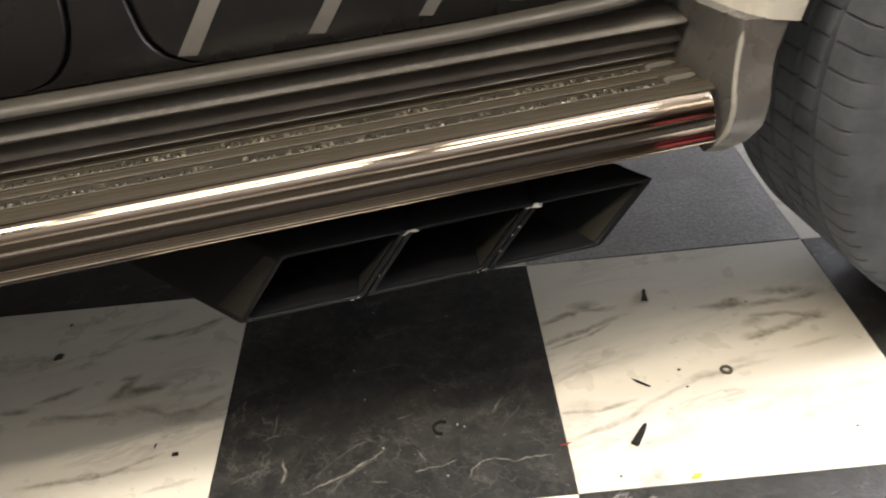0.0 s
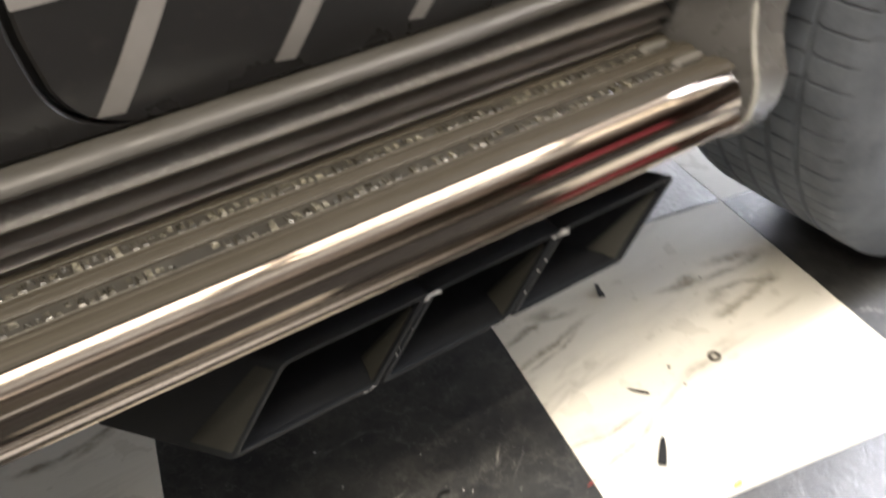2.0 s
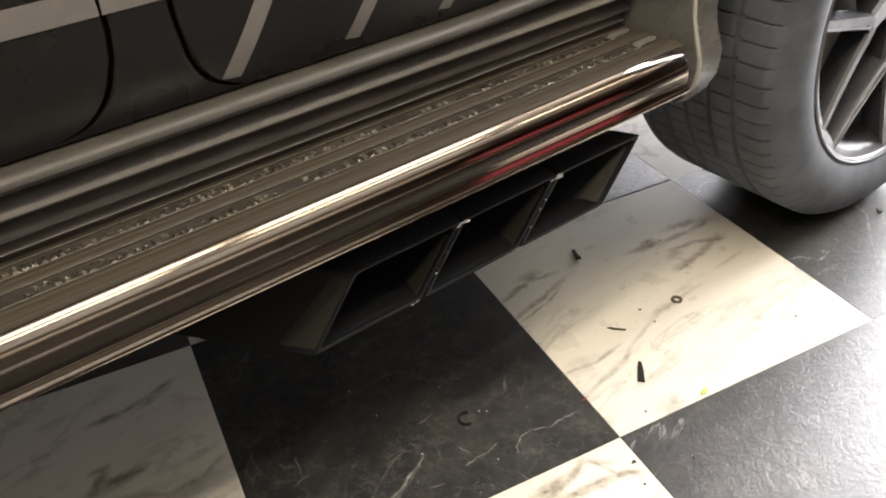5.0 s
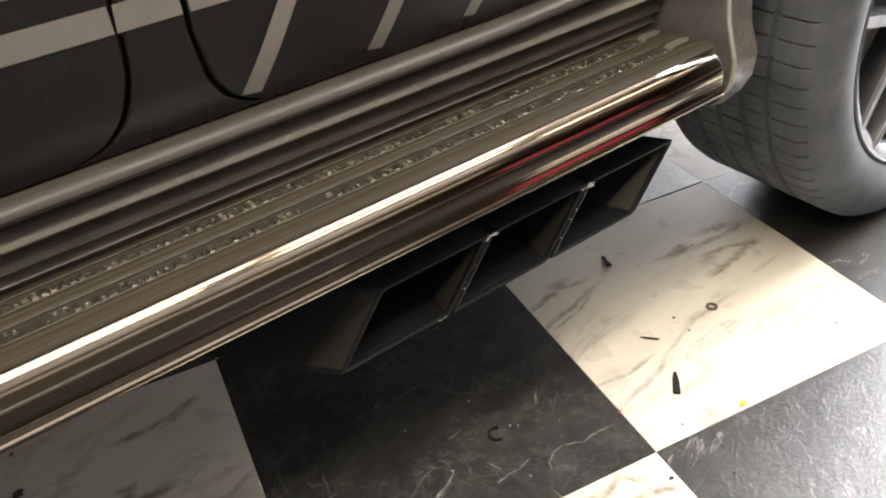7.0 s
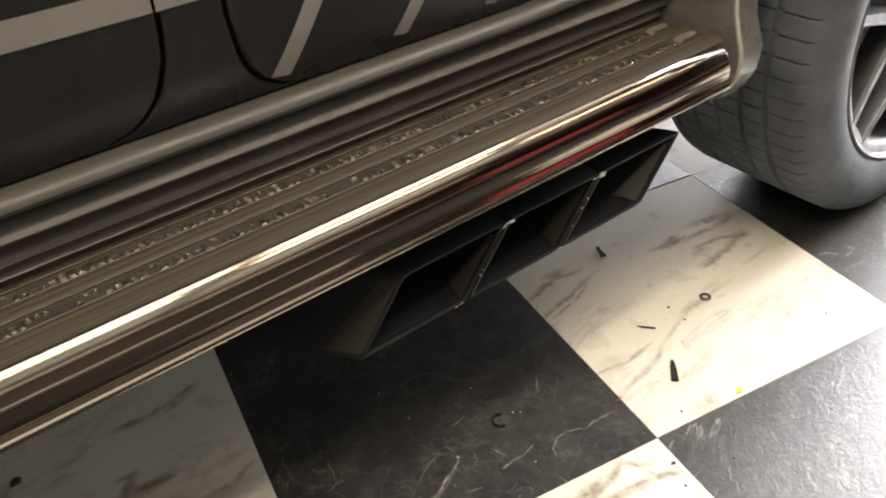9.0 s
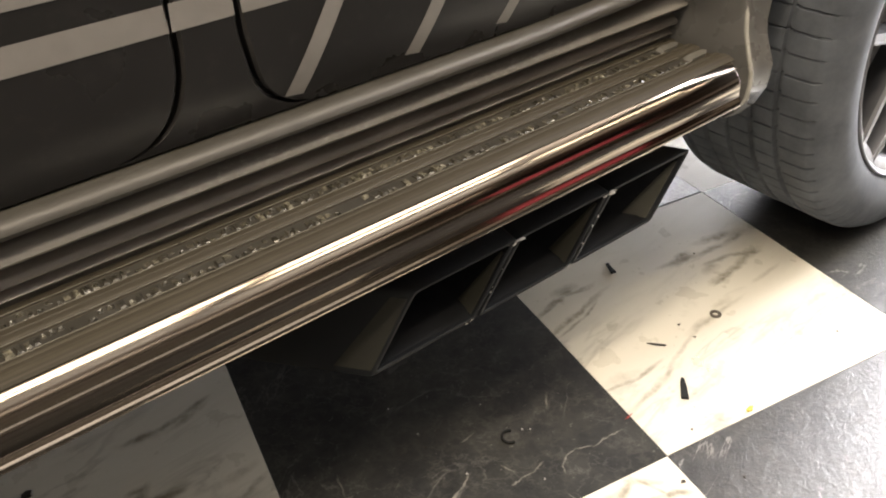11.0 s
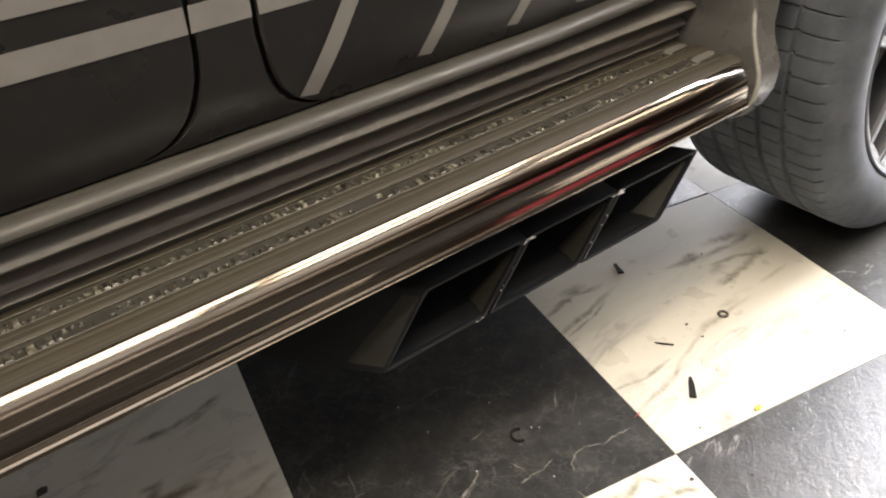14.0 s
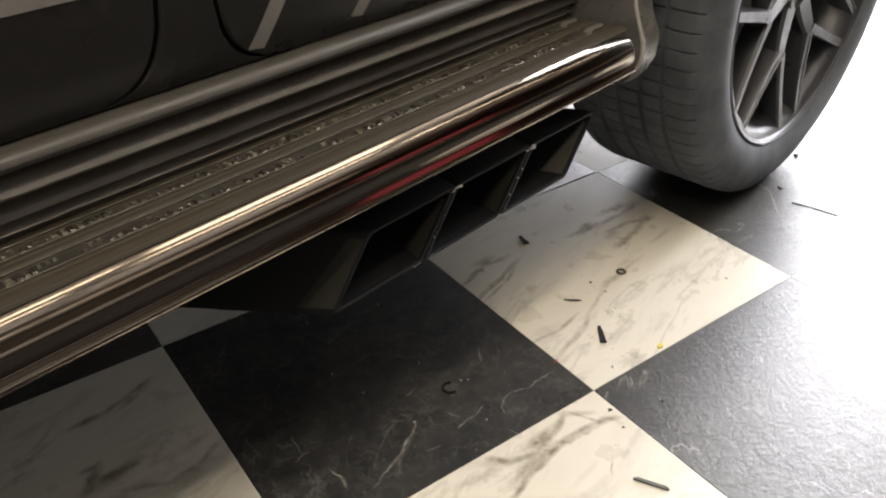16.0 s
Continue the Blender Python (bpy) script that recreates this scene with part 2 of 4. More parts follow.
def white_marble(name="white_marble_vinyl", spots=(), lines=()):
    m = mat(name, (0.74, 0.72, 0.68), 0.3, 0.0, 0.7)
    c = coords(m, (1.0, 2.7, 1.0), True, -12)
    cloud = ramp(m, noise_of(m, c, 2.6, 6, 0.6, 0.5), [(0.42, 0.0), (0.72, 1.0)])
    smear = ramp(m, noise_of(m, c, 4.2, 9, 0.68, 0.9), [(0.53, 0.0), (0.60, 0.55), (0.70, 1.0)])
    gate = ramp(m, noise_of(m, c, 2.2, 3, 0.5), [(0.46, 0.0), (0.60, 1.0)])
    thin = veins(m, coords(m, (1.0, 3.6, 1.0), True, -17), 2.6, 0.030, 5, 0.5)
    col = mix(m, times(m, cloud, 0.55), (0.585, 0.568, 0.500), (0.46, 0.443, 0.375))
    keep = 0.75 if spots else 1.0
    col = mix(m, times(m, smear, gate, 0.8 * keep), col, (0.20, 0.19, 0.165))
    col = mix(m, times(m, thin, gate, 0.6 * keep), col, (0.27, 0.255, 0.22))
    if spots:
        col = mix(m, smear_mask(m, spots), col, (0.19, 0.165, 0.115))
    if lines:
        col = mix(m, smear_mask(m, along(lines), 0.012, 45.0), col, (0.16, 0.14, 0.10))
    fine = coords(m, (1, 1, 1), True)
    specks = ramp(m, noise_of(m, fine, 95, 3), [(0.70, 0.0), (0.76, 1.0)])
    col = mix(m, times(m, specks, 0.5), col, (0.30, 0.27, 0.22))
    link(m, col, bsdf(m).inputs["Base Color"])
    link(m, ramp(m, noise_of(m, fine, 20, 6), [(0.3, 0.24), (0.75, 0.42)]), bsdf(m).inputs["Roughness"])
    bump(m, noise_of(m, fine, 220, 4), 0.10, 0.0006)
    return m


def black_marble(name="black_marble_vinyl", dusty=0.0, lines=()):
    m = mat(name, (0.02, 0.02, 0.021), 0.3, 0.0, 0.3 if lines else 0.6 if not dusty else 1.0)
    c = coords(m, (1, 1, 1), True)
    fork = veins(m, coords(m, (1.0, 1.7, 1.0), True, -35), 4.6, 0.011, 7, 0.7)
    gate = ramp(m, noise_of(m, c, 9.0, 4, 0.6), [(0.48, 0.0), (0.60, 1.0)])
    hair = cracks(m, coords(m, (1, 1.6, 1), True, 40), 24.0, 0.03, 0.05)
    gate2 = ramp(m, noise_of(m, c, 13, 4, 0.6), [(0.48, 0.0), (0.62, 1.0)])
    cloud = ramp(m, noise_of(m, c, 11, 7, 0.62), [(0.40, 0.0), (0.80, 1.0)])
    speck = ramp(m, noise_of(m, c, 46, 6, 0.7), [(0.42, 0.0), (0.66, 1.0)])
    col = mix(m, cloud, (0.0140, 0.0144, 0.0155), (0.038, 0.0385, 0.0355))
    col = mix(m, times(m, speck, 0.35), col, (0.053, 0.0535, 0.0485))
    web = times(m, cracks(m, coords(m, (1, 1.3, 1), True, 20), 34.0, 0.10, 0.06), ramp(m, noise_of(m, c, 18, 5, 0.65), [(0.42, 0.0), (0.62, 1.0)]))
    col = mix(m, times(m, web, 0.26), col, (0.115, 0.112, 0.098))
    col = mix(m, times(m, fork, gate, 0.15 if lines else 0.5), col, (0.38, 0.37, 0.35))
    col = mix(m, times(m, hair, gate2, 0.16), col, (0.28, 0.275, 0.26))
    if lines:
        col = mix(m, times(m, smear_mask(m, along(lines), 0.012, 75.0), 0.8), col, (0.25, 0.24, 0.21))
    # grey film: some dust, with the door's glare put into the colour
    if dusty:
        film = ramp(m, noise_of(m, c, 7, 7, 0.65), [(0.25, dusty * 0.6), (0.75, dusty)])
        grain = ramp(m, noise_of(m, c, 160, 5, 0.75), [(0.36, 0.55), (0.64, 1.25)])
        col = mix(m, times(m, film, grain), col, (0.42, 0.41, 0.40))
    dust = ramp(m, noise_of(m, c, 170, 3), [(0.69, 0.0), (0.75, 1.0)])
    col = mix(m, times(m, dust, 0.35), col, (0.25, 0.24, 0.22))
    link(m, col, bsdf(m).inputs["Base Color"])
    link(m, ramp(m, noise_of(m, c, 130, 8, 0.8), [(0.42, 0.30), (0.60, 0.42), (0.72, 0.55)] if not dusty else [(0.35, 0.30), (0.70, 0.44)]), bsdf(m).inputs["Roughness"])
    fine = noise_of(m, c, 210, 6, 0.7)
    crinkle = veins(m, c, 34, 0.10, 4, 1.2)
    broad = math_node(m, 'ADD', noise_of(m, c, 70, 3, 0.5, 0.8), math_node(m, 'MULTIPLY', crinkle, 0.0 if lines else 0.35))
    bump(m, math_node(m, 'ADD', fine, broad), 0.25 if lines else 0.55, 0.0008)
    return m


def plaster(name, base):
    m = mat(name, base, 0.85)
    c = coords(m)
    link(m, mix(m, noise_of(m, c, 2.2, 8), tuple(x * 0.85 for x in base), tuple(min(1, x * 1.08) for x in base)), bsdf(m).inputs["Base Color"])
    bump(m, noise_of(m, c, 90, 4), 0.1, 0.002)
    return m


def plain(name, base, rough=0.5, metal=0.0):
    return alloy(name, base, max(rough, 0.1), metal)


M_PAINT, M_DECAL = satin_paint(), decal()
M_LIP = plastic("satin_sill_paint", (0.029, 0.0270, 0.0222), 0.44, 0.15)
M_ROCKER = rocker_plastic()
M_FLAREEND = plastic("grey_arch_plastic", (0.068, 0.067, 0.064), 0.28, 0.15)
M_FLARE = plastic("stone_grey_paint", (0.46, 0.45, 0.405), 0.3, 0.1)
M_BEAD = plastic("edge_highlight_grey", (0.2, 0.197, 0.178), 0.26, 0.1)
M_DARK = plastic("black_underbody", (0.012, 0.012, 0.012), 0.8, 0.5)
M_CHROME, M_TREAD = chrome(), tread_metal()
M_STUD = stud_rubber("worn_stud_rubber", (0.014, 0.013, 0.010), (0.055, 0.050, 0.037))
M_STUDPALE = stud_rubber("pale_worn_stud", (0.04, 0.037, 0.027), (0.150, 0.140, 0.105))
M_WIRE = alloy("bright_tread_edge", (0.30, 0.28, 0.235), 0.34, 0.75)
M_STRIP = plastic("dark_strip_rubber", (0.018, 0.0165, 0.013), 0.45, 0.8)
M_PAD = plastic("pale_rubber_pad", (0.08, 0.077, 0.068), 0.55, 0.15)
M_EXH = exhaust_black()
# paler and darker copies of the coat, for lit and shaded parts
M_LITWALL = exhaust_black("lit_olive_steel", (0.031, 0.0305, 0.025))
M_LITEDGE = exhaust_black("lit_edge_steel", (0.024, 0.024, 0.020))
M_TIPSHADE = plastic("shaded_steel", (0.006, 0.0066, 0.0078), 0.85, 0.2)
M_WELD = plain("bare_weld", (0.55, 0.545, 0.53), 0.38, 0.7)
bsdf(M_TIPSHADE).inputs["Specular IOR Level"].default_value = 0.12
M_TYRE = tyre_rubber()
M_RIM = alloy("grey_alloy", (0.05, 0.053, 0.06), 0.34, 0.45)
M_RIMEDGE = alloy("machined_alloy", (0.12, 0.125, 0.137), 0.45, 0.35)
M_DISC = alloy("brake_steel", (0.09, 0.09, 0.09), 0.45, 0.6)
M_WHITE, M_BLACK = white_marble(), black_marble()
M_WALL, M_CEIL = plaster("dark_grey_wall_paint", (0.10, 0.088, 0.07)), plaster("cream_ceiling_paint", (0.46, 0.42, 0.36))
M_SLAB = plaster("darkened_screed", (0.016, 0.0155, 0.015))
M_LAMP = plain("white_lamp_housing", (0.7, 0.7, 0.68), 0.45)


# ---- mesh helpers ----
def finish(name, bm, material, parent=None, label="", smooth=35.0):
    me = bpy.data.meshes.new(name)
    bmesh.ops.recalc_face_normals(bm, faces=bm.faces)
    bm.to_mesh(me)
    bm.free()
    me.materials.append(material)
    if smooth:
        me.shade_smooth()
        me.set_sharp_from_angle(angle=radians(smooth))
    ob = new(name, me)
    if parent is not None:
        ob.parent = parent
    if label:
        tagged(ob, label)
    return ob


part = finish


def loft(bm, rings, closed=False, caps=False):
    """Quads between rings of points with equal counts; closed: each ring closes on itself."""
    vs = [[bm.verts.new(p) for p in r] for r in rings]
    n = len(vs[0])
    for a, b in zip(vs, vs[1:]):
        for i in range(n if closed else n - 1):
            j = (i + 1) % n
            bm.faces.new((a[i], a[j], b[j], b[i]))
    if caps:
        bm.faces.new(vs[0])
        bm.faces.new(vs[-1][::-1])
    return vs


def extrude_u(profile, u0, u1, steps=1, closed=True):
    """A profile of (v, z) drawn out along the car."""
    bm = bmesh.new()
    rings = [[(u0 + (u1 - u0) * k / steps, v, z) for v, z in profile] for k in range(steps + 1)]
    loft(bm, rings, closed, closed)
    return bm


def box(bm, a, b, m=None):
    r = bmesh.ops.create_cube(bm, size=1.0)
    s = Matrix.LocRotScale([(x + y) / 2 for x, y in zip(a, b)], None, [abs(y - x) for x, y in zip(a, b)])
    bmesh.ops.transform(bm, matrix=(m @ s) if m else s, verts=r["verts"])
    return r["verts"]


def bevel_all(bm, width, segments=2):
    bmesh.ops.bevel(bm, geom=[e for e in bm.edges if e.is_manifold and e.calc_face_angle(0) > 0.5], offset=width, segments=segments, profile=0.6, affect='EDGES')


def curve_at(points, x):
    """Straight lines through (x, y) points."""
    for (x0, y0), (x1, y1) in zip(points, points[1:]):
        if x <= x1:
            return y0 + (y1 - y0) * (x - x0) / (x1 - x0) if x > x0 else (y0 if x <= points[0][0] else y0 + (y1 - y0) * (x - x0) / (x1 - x0))
    return points[-1][1]


# ---- the floor ----
TILE = 0.45
floor = tagged(new("floor"), "black and white marbled vinyl tiles laid as a chequerboard", "floor", kind="structure")
# where bare, out of view, it is darkened to keep the tube's reflection dark
bm = bmesh.new()
box(bm, (-5.4, -4.2, -0.16), (2.9, 4.2, -0.0035))
part("screed", bm, M_SLAB, floor)
bm = bmesh.new()
box(bm, (2.9, -4.2, -0.16), (5.85, -0.55, -0.0035))
part("screed", bm, M_SLAB, floor)


def tile_mesh(material):
    bm = bmesh.new()
    g = 0.0003
    box(bm, (g, g, -0.003), (TILE - g, TILE - g, 0.0))
    bevel_all(bm, 0.00025, 1)
    me = bpy.data.meshes.new("tile")
    bm.to_mesh(me)
    bm.free()
    me.materials.append(material)
    return me


# ---- the room ----
def wall(name, a, b, material, label):
    bm = bmesh.new()
    box(bm, a, b)
    return tagged(finish(name, bm, material, smooth=0), label, "wall", kind="structure")


wall("wall_south", (-5.4, -4.35, 0), (6.0, -4.2, CEIL), M_WALL, "plain dark grey painted workshop wall")
wall("wall_north", (-5.4, 4.2, 0), (2.9, 4.35, CEIL), M_WALL, "plain dark grey painted workshop wall")
wall("wall_west", (-5.55, -4.35, 0), (-5.4, 4.35, CEIL), M_WALL, "plain dark grey painted workshop wall")
wall("wall_jog", (2.75, -0.55, 0), (6.0, -0.40, CEIL), M_WALL, "plain dark grey painted workshop wall beside the open door")
wall("wall_east", (5.85, -4.2, 0), (6.0, -0.55, CEIL), M_WALL, "plain dark grey painted workshop wall beside the open door")
wall("wall_east_far", (2.75, 3.0, 0), (2.9, 4.2, CEIL), M_WALL, "plain dark grey painted workshop wall beside the open door")
bm = bmesh.new()
box(bm, (-5.55, -4.35, CEIL), (2.9, 4.35, CEIL + 0.12))
box(bm, (2.9, -4.35, CEIL), (6.0, -0.40, CEIL + 0.12))
tagged(finish("ceiling", bm, M_CEIL, smooth=0), "plain cream painted workshop ceiling", "ceiling", kind="structure")
bm = bmesh.new()
box(bm, (2.9, -0.40, -0.2), (40, 14, -0.01))
box(bm, (6.0, -14, -0.2), (40, -0.40, -0.01))
tagged(finish("ground", bm, plaster("pale_concrete", (0.4, 0.39, 0.37)), smooth=0), "pale concrete yard outside the shop door", "ground", kind="structure")


# out of view: glowing red panel added for the red streak in the tube
bm = bmesh.new()
box(bm, (3.5, -4.18, 1.05), (5.4, -4.14, 1.85))
bevel_all(bm, 0.008, 2)
M_REDGLOW = plain("added_red_glow", (0.50, 0.15, 0.18), 0.4)
bsdf(M_REDGLOW).inputs["Emission Color"].default_value = (1.0, 0.16, 0.2, 1)
bsdf(M_REDGLOW).inputs["Emission Strength"].default_value = 0.45
tagged(finish("red_reflection_panel", bm, M_REDGLOW), "red glowing panel out of view, added for the red streak in the tube", "sign")
# added out of view: white bands that give the tube a pale reflected line
M_DADO = plaster("white_reflection_paint", (0.78, 0.76, 0.72))
for name, a, b in (("reflection_band_south", (-5.4, -4.2, 0.38), (5.85, -4.185, 0.80)), ("reflection_band_east", (5.835, -4.185, 0.38), (5.85, -0.55, 0.80))):
    bm = bmesh.new()
    box(bm, a, b)
    tagged(finish(name, bm, M_DADO, smooth=0), "white wall band out of view, added for the pale line in the tube", "trim", kind="structure")


def ceiling_light(u, v, long, wide):
    """A strip lamp whose light is the lamp of the same place."""
    thing = new("ceiling_light")
    half, end = wide / 2, long / 2 + 0.02
    thing.matrix_world = CAR @ pose(u, v, CEIL)
    bm = bmesh.new()
    box(bm, (-end - 0.015, -half - 0.02, -0.12), (end + 0.015, half + 0.02, 0.0))
    bevel_all(bm, 0.012, 2)
    part("housing", bm, M_LAMP, thing)
    for s in (-1, 1):
        bm = bmesh.new()
        box(bm, (s * end - 0.015, -half, -0.15), (s * end + 0.015, half, -0.12))
        part("end_cap", bm, M_LAMP, thing)
    return tagged(thing, "white strip lamp out of view on the workshop ceiling", "ceiling light", "strip lamps along the car")


for lu, lv, watts, long, wide in STRIPS:
    ceiling_light(lu, lv, long, wide)

# ---- the car ----
car = tagged(new("car"), "satin black off-road car with silver stripes, parked on the tiled floor", "car")
car.matrix_world = CAR
WC = (0.641, 0.395)     # rear wheel's centre, along the car and up
ARCH = 0.54

# door panels: edge lines as (height, place along the car)
FRONT_EDGE = [(0.513, -0.575), (0.5145, -0.556), (0.517, -0.543), (0.522, -0.531), (0.532, -0.518), (0.547, -0.508), (0.568, -0.500), (0.597, -0.4955), (0.63, -0.495), (0.8, -0.492), (1.05, -0.488)]
REAR_EDGE = [(0.513, -0.380), (0.5145, -0.397), (0.519, -0.4095), (0.528, -0.424), (0.539, -0.433), (0.551, -0.4385), (0.586, -0.4435), (0.622, -0.4435), (0.8, -0.443), (1.05, -0.440)]
DOOR_V = -0.236


def skin(z):
    """The side's outer face: a little tucked in towards the bottom edge."""
    d = max(0.0, 0.575 - z)
    return DOOR_V + 2.4 * d * d


def panel(name, left, right, material, levels, label="", depth=0.02, gap=0.0):
    bm = bmesh.new()
    rings = []
    for z in levels:
        a, b, v = left(z) + gap, right(z) - gap, skin(z)
        r = 0.0025
        rings.append([(a + 0.001, v + depth, z), (a, v + r, z), (a + r, v, z)] + [(a + (b - a) * k / 6, v, z) for k in range(1, 6)] + [(b - r, v, z), (b, v + r, z), (b - 0.001, v + depth, z)])
    z0 = levels[0] + 0.0
    rings.insert(0, [(x, y if i in (0, len(rings[0]) - 1) else y + 0.0025, z0 - 0.002) for i, (x, y, z) in enumerate(rings[0])])
    rings.insert(0, [(x, skin(z0) + depth, z0 - 0.003) for x, y, z in rings[0]])
    loft(bm, rings)
    return part(name, bm, material, car, label)


LEV = [0.513, 0.5145, 0.518, 0.522, 0.528, 0.536, 0.545, 0.555, 0.57, 0.59, 0.62, 0.66, 0.75, 0.9, 1.05]


def arch_u(z):
    """The rear door's back edge, which follows the wheel arch."""
    pts = [(0.5165, -0.03), (0.518, 0.01), (0.521, 0.044), (0.529, 0.081), (0.545, 0.114)]
    if z <= 0.545:
        return curve_at(pts, z) if z > pts[0][0] else -0.03
    return WC[0] - math.sqrt(max(0.0, ARCH ** 2 - (z - WC[1]) ** 2)) if z < 0.93 else 0.62


front_door = panel("front_door", lambda z: -1.55, lambda z: curve_at(FRONT_EDGE, z), M_PAINT, LEV, "satin black front door with rounded lower corner", gap=0.0022)
pillar = panel("pillar_panel", lambda z: curve_at(FRONT_EDGE, z) if z > 0.5135 else -0.6, lambda z: curve_at(REAR_EDGE, z), M_PAINT, LEV, "narrow satin black panel between the doors", gap=0.0022)
rear_door = panel("rear_door", lambda z: curve_at(REAR_EDGE, z), arch_u, M_PAINT, LEV, "satin black rear door with silver stripes", gap=0.0022)

# backing behind the door gaps, and the shell that closes the car
bm = bmesh.new()
box(bm, (-1.6, -0.216, 0.44), (0.095, -0.17, 1.06))
part("door_frame", bm, M_DARK, car)
bm = bmesh.new()
loft(bm, [[(-3.0, -0.165, z), (1.35, -0.165, z), (1.35, 1.55, z), (-3.0, 1.55, z)] for z in (0.80, 1.06)], True, True)
part("body_shell", bm, M_PAINT, car)
bm = bmesh.new()
loft(bm, [[(-1.75, -0.16, 1.062), (1.3, -0.16, 1.062), (1.3, 1.54, 1.062), (-1.75, 1.54, 1.062)], [(-1.35, 0.0, 1.86), (1.24, 0.0, 1.86), (1.24, 1.38, 1.86), (-1.35, 1.38, 1.86)]], True, True)
part("cabin", bm, M_DARK, car)
bm = bmesh.new()
box(bm, (-1.8, -0.17, 0.42), (0.10, 1.50, 0.80))
part("underbody", bm, M_DARK, car)
bm = bmesh.new()
box(bm, (-1.8, 0.25, 0.33), (1.2, 0.36, 0.42))
part("chassis_rail", bm, M_DARK, car)
bm = bmesh.new()
loft(bm, [[(0.10, -0.06, z), (1.35, -0.06, z), (1.35, 1.50, z), (0.10, 1.50, z)] for z in (0.47, 0.80)], True, True)
part("rear_floor", bm, M_DARK, car)
# unseen bumper, silencer and tank, added to keep daylight from under the car
bm = bmesh.new()
loft(bm, [[(u, v, z) for v, z in ((-0.15, 0.34), (-0.13, 0.29), (1.44, 0.29), (1.46, 0.34), (1.46, 0.60), (-0.15, 0.60))] for u in (1.33, 1.345, 1.44, 1.46)], True, True)
part("bumper_light_block", bm, M_DARK, car, "unseen black rear bumper, added to block daylight under the car")
bm = bmesh.new()
box(bm, (0.98, 0.12, 0.30), (1.26, 1.20, 0.48))
bevel_all(bm, 0.03, 3)
part("silencer_light_block", bm, M_DARK, car)
bm = bmesh.new()
box(bm, (-0.95, 0.40, 0.24), (0.05, 1.05, 0.43))
bevel_all(bm, 0.04, 3)
part("tank_light_block", bm, M_DARK, car)

# door edge curve that the sill lip follows, then up round the arch
EDGE = [(-1.6 + 0.1 * k, 0.5098) for k in range(15)] + [(-0.13, 0.5103), (-0.087, 0.5118), (-0.03, 0.5138), (0.01, 0.5153), (0.044, 0.5183), (0.081, 0.5268), (0.1, 0.5345)]
for deg in range(163, 20, -7):
    EDGE.append((WC[0] + ARCH * math.cos(radians(deg)), WC[1] + ARCH * math.sin(radians(deg))))


def sweep(edge, section):
    """section: (v, distance below the edge)."""
    bm = bmesh.new()
    rings = []
    for i, (u, z) in enumerate(edge):
        a, b = edge[max(0, i - 1)], edge[min(len(edge) - 1, i + 1)]
        t = Vector((b[0] - a[0], b[1] - a[1])).normalized()
        n = Vector((t.y, -t.x))
        rings.append([(u + n.x * d, v, z + n.y * d) for v, d in section])
    loft(bm, rings, True, True)
    return bm


part("sill_lip", sweep(EDGE, [(-0.205, -0.0005), (-0.2335, 0.0), (-0.241, 0.0018), (-0.2448, 0.005), (-0.2465, 0.009), (-0.2457, 0.0125), (-0.241, 0.015), (-0.230, 0.0155), (-0.205, 0.0155)]), M_LIP, car, "satin grey rounded lip below the doors")

# ribbed rocker panel below the lip
ROCKER = [(-0.198, 0.4985), (-0.210, 0.494), (-0.214, 0.4895), (-0.2185, 0.4875), (-0.2265, 0.4845), (-0.2345, 0.4805), (-0.2385, 0.4775), (-0.2400, 0.4745), (-0.2385, 0.4720), (-0.228, 0.4685), (-0.2165, 0.4665), (-0.213, 0.4645), (-0.2140, 0.4628), (-0.2190, 0.4605), (-0.2245, 0.4560), (-0.2285, 0.4520), (-0.2290, 0.4497), (-0.2255, 0.4472), (-0.2170, 0.4455), (-0.2150, 0.4438), (-0.2165, 0.4415), (-0.2215, 0.4380), (-0.2240, 0.4355), (-0.2230, 0.4340), (-0.219, 0.433), (-0.217, 0.40), (-0.19, 0.395), (-0.19, 0.49)]
part("rocker_panel", extrude_u(ROCKER, -1.6, 0.112, 4), M_ROCKER, car, "dark grey ribbed plastic rocker panel")

# running board: tread plate, chrome tube, stud rows, end pads
TREAD = [(-0.2215, 0.405), (-0.2215, 0.4285), (-0.2235, 0.4305), (-0.2315, 0.4305), (-0.233, 0.4282), (-0.2495, 0.4282), (-0.251, 0.4308), (-0.254, 0.4325), (-0.2595, 0.4328), (-0.2605, 0.4318), (-0.2615, 0.4328), (-0.2665, 0.4325), (-0.2692, 0.4308), (-0.2705, 0.4282), (-0.2875, 0.4282), (-0.2892, 0.4308), (-0.2925, 0.4325), (-0.2963, 0.4325), (-0.2972, 0.4319), (-0.2982, 0.4319), (-0.2990, 0.4330), (-0.306, 0.4344), (-0.3115, 0.4334), (-0.3150, 0.4322), (-0.3172, 0.4312), (-0.3176, 0.4304), (-0.3160, 0.4300), (-0.309, 0.425), (-0.301, 0.41)]
board = part("running_board", extrude_u(TREAD, -1.5, 0.106, 6), M_TREAD, car, "brown-grey ribbed tread plate of the running board")
bm = bmesh.new()
TC, TR = (-0.300, 0.398), 0.0362
# round above, with a narrow flange along its lower edge
section = [(-(TR - 0.004) * math.cos(radians(a)), (TR - 0.004) * math.sin(radians(a))) for a in range(190, 70, -8)]
section += [(-TR * math.cos(radians(a)), TR * math.sin(radians(a))) for a in range(66, 14, -4)]
